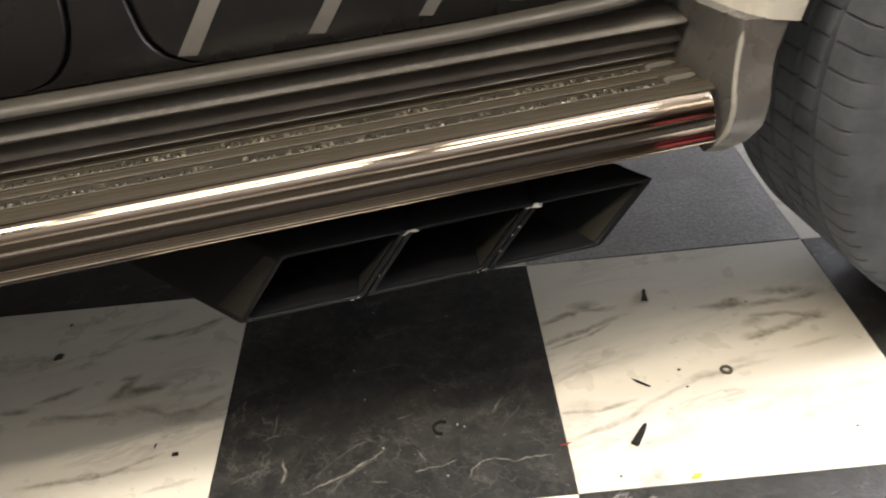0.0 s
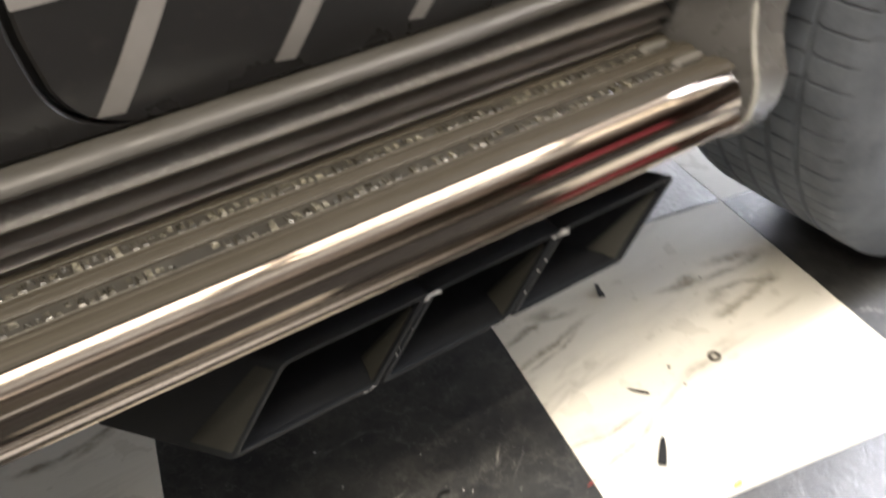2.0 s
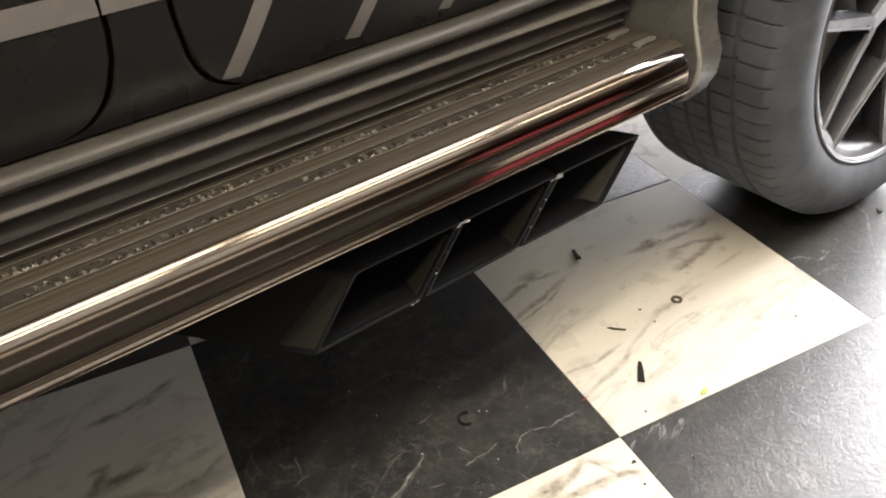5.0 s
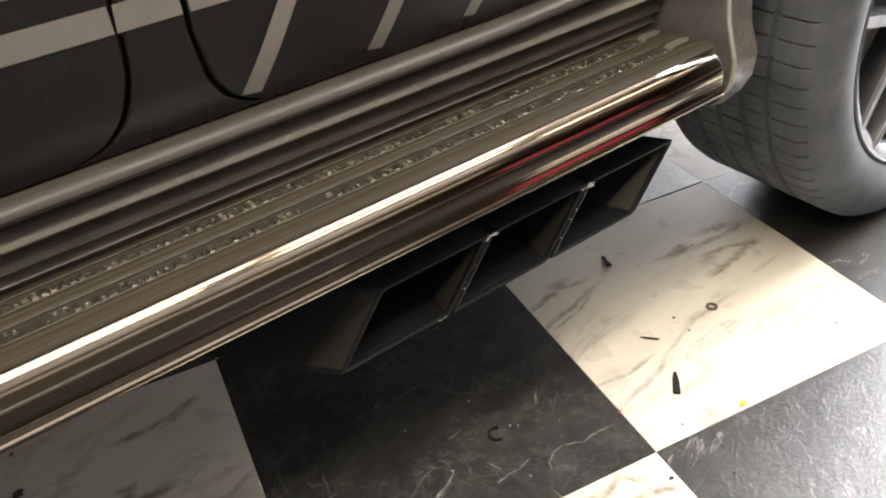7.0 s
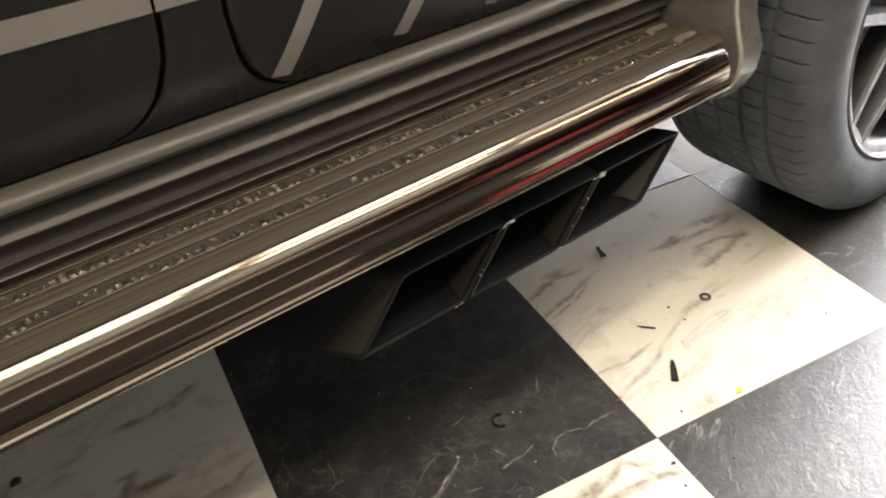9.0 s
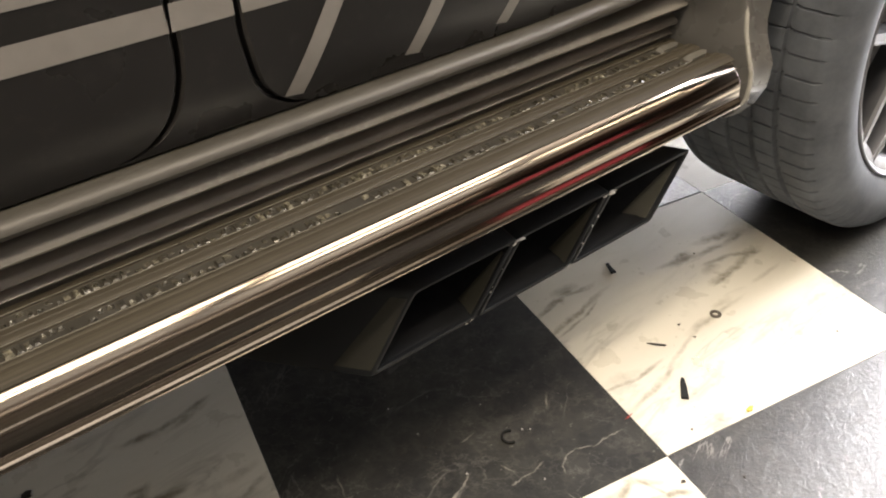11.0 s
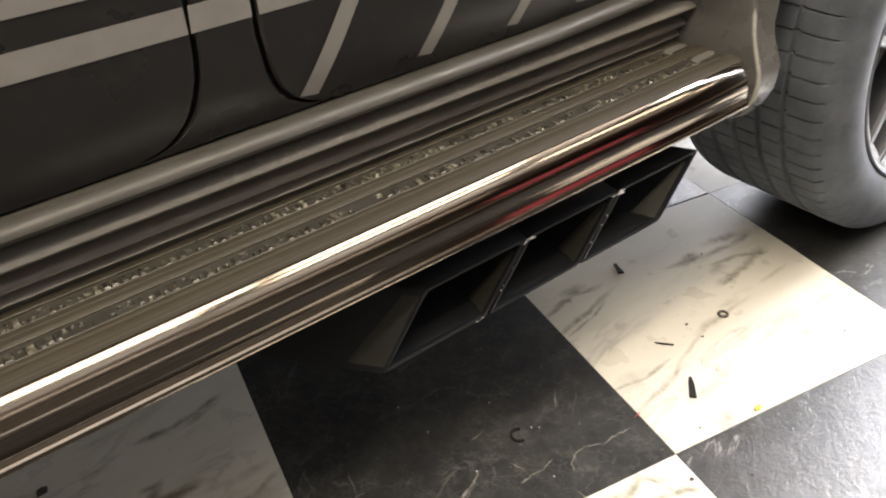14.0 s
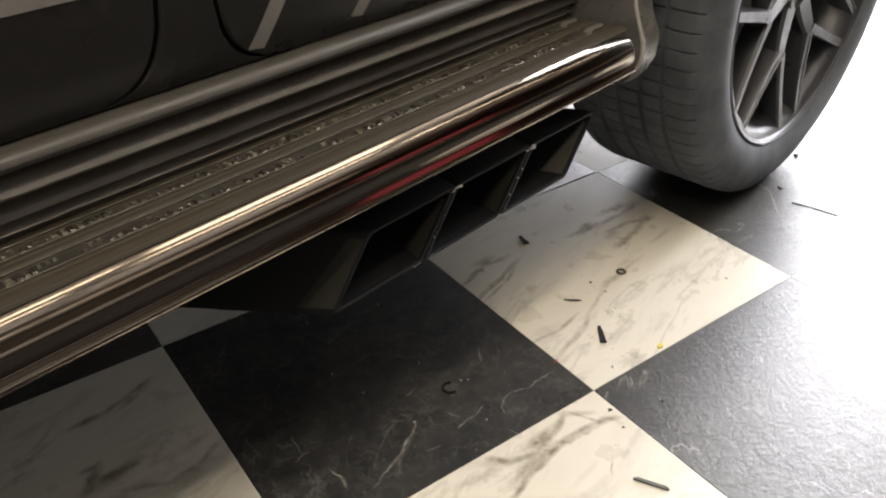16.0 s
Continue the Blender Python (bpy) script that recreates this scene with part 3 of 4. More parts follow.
section += [(-0.0353, 0.0076), (-0.0359, 0.0040), (-0.0361, 0.0), (-0.0361, -0.0040), (-0.0362, -0.0050), (-0.0366, -0.0058), (-0.0382, -0.0090), (-0.0396, -0.0120), (-0.0402, -0.0140), (-0.0404, -0.0154), (-0.0399, -0.0166), (-0.0386, -0.0172), (-0.0340, -0.0180)]
section += [(-TR * math.cos(radians(a)), TR * math.sin(radians(a))) for a in range(-40, -170, -7)]
rings = []
for u, k in ((-1.5, 0.01), (-1.5, 0.95), (-1.497, 1.0), (-1.0, 1.0), (-0.5, 1.0), (0.0, 1.0), (0.0985, 1.0), (0.1003, 0.985), (0.1012, 0.95), (0.1012, 0.01)):
    rings.append([(u, TC[0] + v * k, TC[1] + z * k) for v, z in section])
loft(bm, rings, True, True)
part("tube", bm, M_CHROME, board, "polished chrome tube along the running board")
for v in (-0.2325, -0.2502, -0.2698, -0.2884):
    bm = bmesh.new()
    loft(bm, [[(u, v + 0.00042 * math.cos(a), 0.4310 + 0.00042 * math.sin(a)) for a in [radians(60 * q) for q in range(6)]] for u in (-1.48, -0.5, 0.066)], True, True)
    part("tread_edge", bm, M_WIRE, board, "bright worn metal line along the tread")


def stud_bm(bm, w, l, h, rnd, at=(0.0, 0.0)):
    """One worn stud: a leaning, tapered block with a dished top; w along the car, l across it."""
    top, lean = rnd.uniform(0.5, 0.78), rnd.uniform(-0.001, 0.001)
    lo = [bm.verts.new((at[0] + x * w / 2, at[1] + y * l / 2, 0.0)) for x, y in ((-1, -1), (1, -1), (1, 1), (-1, 1))]
    hi = [bm.verts.new((at[0] + (v.co.x - at[0]) * top + lean, at[1] + (v.co.y - at[1]) * top, h + rnd.uniform(-0.0005, 0.0005))) for v in lo]
    dish = bm.verts.new((at[0] + lean, at[1], h * rnd.uniform(0.55, 0.85)))
    for k in range(4):
        bm.faces.new((lo[k], lo[(k + 1) % 4], hi[(k + 1) % 4], hi[k]))
        bm.faces.new((hi[k], hi[(k + 1) % 4], dish))


STUD_MESHES = []
for k in range(18):
    bm = bmesh.new()
    rnd = random.Random(40 + k)
    stud_bm(bm, 0.0066, (0.0118, 0.0118, 0.0056)[k % 3], rnd.uniform(0.0012, 0.0024) if k < 9 else rnd.uniform(0.0018, 0.0030), rnd)
    bmesh.ops.recalc_face_normals(bm, faces=bm.faces)
    me = bpy.data.meshes.new("stud")
    bm.to_mesh(me)
    bm.free()
    me.materials.append(M_STUD if k < 9 else M_STUDPALE)
    STUD_MESHES.append(me)

for k, (a, b) in enumerate(((-0.2490, -0.2335), (-0.2870, -0.2710))):
    bm = bmesh.new()
    box(bm, (-1.48, a - 0.0004, 0.4272), (0.09, b + 0.0004, 0.4287))
    part("rubber_strip", bm, M_STRIP, board, "dark rubber strip in the tread", smooth=0)
    rnd = random.Random(11 + k)
    far = bmesh.new()
    u = -1.45
    while u < (0.058, 0.062)[k]:
        w = rnd.uniform(0.0048, 0.0075)
        kind = rnd.randrange(9)
        side = rnd.choice((-1, 1)) * 0.0031 if kind % 3 == 2 else rnd.uniform(-0.0008, 0.0008)
        v = (a + b) / 2 + side
        if rnd.random() > 0.06:
            if u < -0.80:
                stud_bm(far, w, 0.0118 if kind % 3 else 0.0056, rnd.uniform(0.0012, 0.0026), rnd, (u + w / 2, v))
            else:
                # worn pale studs come in clusters
                worn = rnd.random() < (0.34, 0.22)[k] * (1.0 + 0.8 * math.sin(u * 31.0 + 2.0 * k) * math.sin(u * 12.0 + k)) * (1.0 if u > -0.62 else 0.7)
                ob = new("stud", STUD_MESHES[9 + 3 * (kind // 3) + 2 if worn and rnd.random() < 0.6 else 9 + kind if worn else kind])
                ob.parent = board
                ob.matrix_local = Matrix.LocRotScale((u + w / 2, v, 0.4283), Euler((0, 0, rnd.uniform(-0.12, 0.12))), (w / 0.0066, rnd.uniform(0.85, 1.05), rnd.uniform(0.8, 1.1)))
        u += w + rnd.uniform(0.0005, 0.0018)
    bmesh.ops.translate(far, verts=far.verts, vec=(0, 0, 0.4283))
    tagged(part("far_studs", far, M_STUD, board, smooth=0), kind="stuff")
for a, b, u0, u1 in ((-0.2475, -0.235, 0.064, 0.100), (-0.2855, -0.2725, 0.068, 0.1055)):
    bm = bmesh.new()
    loft(bm, [[(u0 + 0.006 * s, a + 0.0006, z), (u1 - 0.009, a + 0.0006, z), (u1, b - 0.0006 - 0.006, z), (u1 - 0.004, b - 0.0006, z), (u0 + 0.006 * s, b - 0.0006, z)] for z, s in ((0.4275, 0), (0.4318, 1))], True, True)
    part("end_pad", bm, M_PAD, board, "pale grey rubber pad at the tread's end")

# lower end of the wheel arch: a folded plastic piece
bm = bmesh.new()
SECT = [((0.510, 0.4905, 0.4865), (0.086, -0.226), (0.1415, -0.297), (0.194, -0.299)),
        (0.472, (0.106, -0.212), (0.1365, -0.3045), (0.188, -0.301)),
        (0.455, (0.108, -0.211), (0.1310, -0.3110), (0.180, -0.305)),
        (0.440, (0.107, -0.211), (0.1255, -0.3200), (0.172, -0.314)),
        (0.428, (0.106, -0.211), (0.1215, -0.3275), (0.165, -0.325)),
        (0.416, (0.106, -0.211), (0.1195, -0.3335), (0.161, -0.334)),
        (0.402, (0.105, -0.211), (0.1170, -0.3370), (0.160, -0.334)),
        (0.386, (0.104, -0.211), (0.1105, -0.3390), (0.157, -0.334)),
        (0.370, (0.103, -0.213), (0.1035, -0.3310), (0.144, -0.331)),
        (0.360, (0.103, -0.218), (0.100, -0.3210), (0.122, -0.326)),
        (0.357, (0.105, -0.222), (0.103, -0.3150), (0.114, -0.320))]
rings = []
for z, inn, cor, rear in SECT:
    zs = z if isinstance(z, tuple) else (z, z, z)
    i2, c2, r2 = Vector((*inn, zs[0])), Vector((*cor, zs[1])), Vector((*rear, zs[2]))
    e1, e2 = (i2 - c2).normalized(), (r2 - c2).normalized()
    w = 0.0065
    pts = [i2, i2.lerp(c2, 0.5), c2 + e1 * w * 1.6, c2 + e1 * w]
    pts += [c2 + e1 * w * 0.40 - e2 * w * 0.10, c2 + e1 * w * 0.02 - e2 * w * 0.02, c2 - e1 * w * 0.10 + e2 * w * 0.40]
    pts += [c2 + e2 * min(w, 0.4 * (r2 - c2).length), c2.lerp(r2, 0.75), r2, r2 + Vector((0.003, 0.004, 0)), r2 + Vector((-0.004, 0.014, 0)), c2 + Vector((0.014, 0.03, 0)), i2 + Vector((0.014, 0.03, 0))]
    rings.append(pts)
loft(bm, rings, True, True)
end_piece = part("arch_end_piece", bm, M_FLAREEND, car, "satin grey plastic end of the wheel arch trim")
# bead paler than the trim: the rolled edge's highlight is in its colour
bm = bmesh.new()
rings = []
for k, (z, inn, cor, rear) in enumerate(SECT[:9]):
    zc = z[1] - 0.003 if isinstance(z, tuple) else z
    r = 0.0016 if k in (0, 8) else 0.0030
    rings.append([(cor[0] + 0.0012 + r * math.cos(a), cor[1] + 0.0012 + r * math.sin(a), zc) for a in [radians(30 * q) for q in range(12)]])
loft(bm, rings, True, True)
part("bead", bm, M_BEAD, end_piece, "rolled edge of the arch trim, paled for its highlight")

# painted arch trim above the seam, swept round the wheel
bm = bmesh.new()
rings = []
for k in range(30):
    deg = 168.9 - k * 5.2
    ca, sa = math.cos(radians(deg)), math.sin(radians(deg))
    sec = [(0.010, -0.236), (0.030, -0.262), (0.046, -0.286), (0.051, -0.2935), (0.057, -0.2985), (0.066, -0.3005), (0.090, -0.302), (0.0955, -0.301), (0.097, -0.296), (0.09, -0.28), (0.07, -0.24), (0.012, -0.220)]
    rings.append([(WC[0] + (ARCH - d) * ca, v, WC[1] + (ARCH - d) * sa) for d, v in sec])
loft(bm, rings, True, True)
part("arch_trim", bm, M_FLARE, car, "glossy stone-grey painted wheel arch trim")
bm = bmesh.new()
loft(bm, [[(WC[0] + 0.515 * math.cos(radians(d)), v, WC[1] + 0.515 * math.sin(radians(d))) for d in range(186, -8, -8)] for v in (-0.226, -0.06)])
part("arch_liner", bm, M_DARK, car)
bm = bmesh.new()
quarter = []
for k in range(24):
    d = radians(168 - k * 7)
    o = 1.6 * ARCH
    quarter.append([(WC[0] + ARCH * math.cos(d), -0.236, WC[1] + ARCH * math.sin(d)), (max(-0.0, min(1.35, WC[0] + o * math.cos(d))), -0.228, min(1.06, WC[1] + o * math.sin(d)))])
quarter = [q for q in quarter if q[0][0] > 0.2]
loft(bm, quarter)
bmesh.ops.solidify(bm, geom=bm.faces[:], thickness=0.01)
part("rear_quarter_panel", bm, M_PAINT, car)

# silver stripes on the doors
LEAN_S = 0.665          # run along the car for each metre of height


def stripe(parent, pts, lift=0.0006):
    """A flat vinyl band; pts: its corners as (along, height)."""
    bm = bmesh.new()
    n = max(1, int(max(abs(p[1] - q[1]) for p in pts for q in pts) / 0.008))
    lo, hi = (pts[0], pts[1]), (pts[3], pts[2])
    rings = []
    for k in range(n + 1):
        f = k / n
        row = []
        for e in (0, 1):
            u = lo[e][0] + (hi[e][0] - lo[e][0]) * f
            z = lo[e][1] + (hi[e][1] - lo[e][1]) * f
            row.append((u, skin(z) - lift, z))
        rings.append(row)
    loft(bm, rings)
    return part("stripe", bm, M_DECAL, parent, "silver-grey vinyl stripe")


def diagonal(u, z, w, top, parent):
    h = top - z
    return stripe(parent, [(u, z + 0.0012), (u + w, z - 0.0012), (u + w + LEAN_S * h, top), (u + LEAN_S * h, top)])


for u, w in ((-0.290, 0.0165), (-0.1795, 0.0145), (-0.0835, 0.0135), (0.0, 0.0135)):
    diagonal(u, 0.5252, w, 0.70, rear_door)
diagonal(-0.4155, 0.5242, 0.0185, 0.628, rear_door)
stripe(rear_door, [(-0.3395, 0.6075), (-0.255, 0.6075), (-0.255, 0.6275), (-0.3265, 0.6275)], 0.0007)
stripe(rear_door, [(-0.4405, 0.6065), (-0.379, 0.6065), (-0.3655, 0.6275), (-0.4405, 0.6275)])
stripe(pillar, [(-0.4975, 0.6065), (-0.4465, 0.6065), (-0.4465, 0.6275), (-0.4955, 0.6275)])
stripe(front_door, [(-0.95, 0.6065), (-0.4995, 0.6065), (-0.4995, 0.6275), (-0.95, 0.6275)])
stripe(front_door, [(-0.95, 0.6485), (-0.4985, 0.6485), (-0.4985, 0.6695), (-0.95, 0.6695)])

# exhaust: three slanted tips side by side, drawn back into a box
SKEW = -0.8             # how far the pipes run forward for each metre inward
FACE_V = -0.320
ZT, ZB = 0.338, 0.262


def slant(u, z):
    return u + (z - ZT) * 0.775


def exhaust_section(u0, u1, z0, z1, r):
    """A slanted four-sided outline with rounded corners."""
    c = [Vector((slant(u0, z0), z0)), Vector((slant(u1, z0), z0)), Vector((slant(u1, z1), z1)), Vector((slant(u0, z1), z1))]
    out = []
    for i in range(4):
        p, q, s = c[i - 1], c[i], c[(i + 1) % 4]
        a, b = q + (p - q).normalized() * r, q + (s - q).normalized() * r
        out += [a, a.lerp(q, 0.6).lerp(b.lerp(q, 0.6), 0.5), b]
    return out


bm = bmesh.new()
back = [(p.x + SKEW * 0.098, FACE_V + 0.098, p.y) for p in exhaust_section(-0.3605, 0.034, ZB + 0.0004, ZT - 0.004, 0.0065)]
mid = [(p.x + SKEW * 0.25, FACE_V + 0.25, p.y) for p in exhaust_section(-0.3605, 0.03, ZB + 0.0004, ZT + 0.01, 0.0065)]
end = [(p.x + SKEW * 0.42, FACE_V + 0.62, p.y) for p in exhaust_section(-0.30, 0.0, ZB + 0.01, ZT, 0.02)]
loft(bm, [back, mid, end], True, True)
exhaust = part("exhaust", bm, M_EXH, car, "black coated side exhaust below the running board")
# each tip: its front edge and back edge along the car, and how far each side runs forward for a metre inward
TIPS = ((-0.361, -0.2285, -0.80, 0.16), (-0.2265, -0.0925, 0.16, 0.10), (-0.0905, 0.044, 0.10, -0.55))
for k, (u0, u1, s0, s1) in enumerate(TIPS):
    bm = bmesh.new()
    t = 0.0042
    zt = ZT + 0.0006 * k

    def at(inset, d, r):
        """The tip's outline at depth d, drawn in by the inset."""
        return [(p.x, FACE_V + d, p.y) for p in exhaust_section(u0 + inset * 1.5 + s0 * d, u1 - inset * 1.5 + s1 * d, ZB + inset, zt - inset, r)]
    loft(bm, [at(0.0, 0.098, 0.0065), at(0.0, 0.0012, 0.0065), at(0.0008, 0.0, 0.006), at(t * 0.75, 0.0, 0.0052), at(t, 0.0012, 0.005), at(t, 0.006, 0.005)], True)
    tip = part("tip", bm, M_EXH, exhaust, "black slanted four-sided exhaust tip")
    # inner walls in near-black steel: the shade inside is put into the colour
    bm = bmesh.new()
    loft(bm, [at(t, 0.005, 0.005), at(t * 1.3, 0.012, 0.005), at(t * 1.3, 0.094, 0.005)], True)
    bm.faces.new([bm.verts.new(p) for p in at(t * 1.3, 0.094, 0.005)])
    part("liner", bm, M_TIPSHADE, exhaust, "inside of the tip, blackened for its shade")
    # lamp light on the back side wall as paler wedge, narrow above, wide below
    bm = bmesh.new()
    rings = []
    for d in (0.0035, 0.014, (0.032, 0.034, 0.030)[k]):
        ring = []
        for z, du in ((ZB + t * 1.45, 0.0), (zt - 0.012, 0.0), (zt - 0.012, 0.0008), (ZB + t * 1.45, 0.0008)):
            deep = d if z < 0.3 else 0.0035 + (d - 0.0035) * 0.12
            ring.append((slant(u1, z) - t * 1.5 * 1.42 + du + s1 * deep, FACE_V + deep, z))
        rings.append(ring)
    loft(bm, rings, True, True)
    part("lit_wall_wedge", bm, M_LITWALL, exhaust, "olive-grey wedge for the lamp light on the wall inside the tip")
# lamp-lit strip by the front edge as paler plate, narrow above, wide below
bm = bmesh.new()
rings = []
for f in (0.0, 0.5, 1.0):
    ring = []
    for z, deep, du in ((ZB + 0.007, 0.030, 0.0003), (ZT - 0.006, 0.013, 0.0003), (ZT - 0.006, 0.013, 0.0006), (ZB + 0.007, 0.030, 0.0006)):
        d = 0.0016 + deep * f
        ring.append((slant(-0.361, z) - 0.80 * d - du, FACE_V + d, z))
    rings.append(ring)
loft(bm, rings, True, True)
part("lit_edge_wedge", bm, M_LITEDGE, exhaust, "olive-grey wedge for the lamp light along the tip's outer edge")
for u in (-0.2275, -0.0915):
    rnd = random.Random(int(-u * 1000))
    bm = bmesh.new()
    for k in range(9):
        r = bmesh.ops.create_icosphere(bm, subdivisions=1, radius=rnd.uniform(0.0013, 0.0027))
        for vert in r["verts"]:
            vert.co *= rnd.uniform(0.75, 1.2)
        bmesh.ops.transform(bm, matrix=Matrix.LocRotScale((u + rnd.uniform(-0.008, 0.007), FACE_V + rnd.uniform(-0.0008, 0.001), ZT - 0.003 + rnd.uniform(-0.003, 0.002)), None, (1.5, 0.4, 0.6)), verts=r["verts"])
    part("weld", bm, M_WELD, exhaust, "bare scuffed weld at the top of the joint")
    for k in range(9):
        bm = bmesh.new()
        z = ZB + (rnd.uniform(-0.0005, 0.004) if k < 6 else rnd.uniform(0.01, 0.05))
        r = bmesh.ops.create_icosphere(bm, subdivisions=1, radius=rnd.uniform(0.0005, 0.0011))
        bmesh.ops.transform(bm, matrix=Matrix.LocRotScale((slant(u, z) + (rnd.uniform(-0.022, 0.003) if k < 6 else rnd.uniform(-0.003, 0.003)), FACE_V, z), None, (1.0, 0.5, 1.2)), verts=r["verts"])
        part("scuff", bm, M_WELD, exhaust, "bare chipped spot on the joint")


# ---- wheels ----
def lathe(bm, profile, n, deform=None, angles=None):
    """profile: (across the car, radius); turned round the axle, the car's v axis."""
    angles = angles or [2 * math.pi * k / n for k in range(n)]
    vs = []
    for k, a in enumerate(angles):
        ring = []
        for i, (y, r) in enumerate(profile):
            rr = r + (deform(k, i, y) if deform else 0.0)
            ring.append(bm.verts.new((rr * math.sin(a), y, -rr * math.cos(a))))
        vs.append(ring)
    vs.append(vs[0])
    for a, b in zip(vs, vs[1:]):
        for i in range(len(a) - 1):
            bm.faces.new((a[i], a[i + 1], b[i + 1], b[i]))


def tyre_bm():
    bm = bmesh.new()
    R = WC[1]
    W0, W1 = -0.012, 0.268      # outer and inner sidewall, from the rim lip inward
    prof = [(0.012, 0.288), (0.000, 0.2965), (-0.006, 0.304), (-0.011, 0.320), (-0.013, 0.338), (-0.010, 0.357), (-0.003, 0.375), (0.005, 0.3870), (0.012, 0.3922)]
    grooves = [0.058, 0.098, 0.140, 0.182, 0.222]
    y = 0.016
    for g in grooves:
        prof += [(y, R - 0.0012 if y < 0.03 else R), ((y + g - 0.005) / 2, R), (g - 0.005, R), (g - 0.0035, R - 0.007), (g + 0.0035, R - 0.007)]
        y = g + 0.005
    prof += [(y, R), (0.243, R - 0.003), (0.254, R - 0.010), (0.262, 0.37), (0.268, 0.335), (0.262, 0.30), (0.25, 0.283)]
    last = len(prof)

    def sipes(k, i, y):
        if k % 5 == 1 and 0.004 < y < 0.24 and prof[i][1] > R - 0.009:
            return -0.0022 if y < 0.011 else -0.0048 if y < 0.056 else -0.0036
        return 0.0
    n = 84
    lathe(bm, prof, 0, sipes, [2 * math.pi * (k + f) / n for k in range(n) for f in (0.0, 0.06, 0.13, 0.42, 0.70)])
    return bm


def spoke_bm(a0, a1, r0, r1, w0, w1, y0, y1, deep):
    """One straight arm from (a0, r0) to (a1, r1), chamfered, tapering towards the back."""
    bm = bmesh.new()
    p0, p1 = Vector((r0 * math.sin(a0), 0, -r0 * math.cos(a0))), Vector((r1 * math.sin(a1), 0, -r1 * math.cos(a1)))
    d = (p1 - p0).normalized()
    s = Vector((-d.z, 0, d.x))
    rings = []
    for k in range(7):
        f = k / 6
        c, w, y = p0.lerp(p1, f), w0 + (w1 - w0) * f, y0 + (y1 - y0) * f ** 1.6
        ring = []
        for dx, dy in ((-w * 0.72, deep), (-w, 0.006), (-w * 0.8, 0.0), (w * 0.8, 0.0), (w, 0.006), (w * 0.72, deep)):
            p = c + s * dx
            ring.append((p.x, y + dy, p.z))
        rings.append(ring)
    loft(bm, rings, True, True)
    return bm


MESHES = {}


def shared(name, key, make, material, parent, label=""):
    if key not in MESHES:
        ob = part(name, make(), material, parent, label)
        MESHES[key] = ob.data
        return ob
    ob = new(name, MESHES[key])
    ob.parent = parent
    if label:
        tagged(ob, label)
    return ob


def rim_bm():
    bm = bmesh.new()
    lathe(bm, [(0.245, 0.267), (0.24, 0.289), (0.228, 0.289), (0.22, 0.267), (0.10, 0.250), (0.03, 0.264), (0.012, 0.270), (0.004, 0.278), (0.002, 0.287), (-0.002, 0.2895), (-0.004, 0.2945), (0.0, 0.2975), (0.008, 0.2975), (0.014, 0.290), (0.03, 0.276), (0.10, 0.257), (0.24, 0.275)], 120)
    return bm


def lip_bm():
    bm = bmesh.new()
    lathe(bm, [(0.0, 0.2900), (-0.0035, 0.2918), (-0.0050, 0.2940), (-0.0035, 0.2965), (0.002, 0.2982)], 120)
    return bm


def hub_bm():
    bm = bmesh.new()
    lathe(bm, [(0.05, 0.03), (0.028, 0.034), (0.026, 0.036), (0.03, 0.05), (0.032, 0.074), (0.038, 0.08), (0.075, 0.085)], 60)
    return bm


def disc_bm():
    bm = bmesh.new()
    lathe(bm, [(0.12, 0.06), (0.115, 0.19), (0.117, 0.195), (0.14, 0.195), (0.145, 0.06)], 60)
    return bm


def caliper_bm():
    bm = bmesh.new()
    rings = []
    for k in range(9):
        a = radians(-112 + k * 8)
        e = 0.006 if k in (0, 8) else 0.0
        rings.append([(r * math.sin(a), y, -r * math.cos(a)) for y, r in ((0.07 + e, 0.13 + e), (0.068 + e, 0.19), (0.08, 0.232 - e), (0.15, 0.235 - e), (0.16, 0.13 + e))])
    loft(bm, rings, True, True)
    return bm


SPOKES = 7
SPOKE_TURN = -19.0
ARM = radians(19.5)


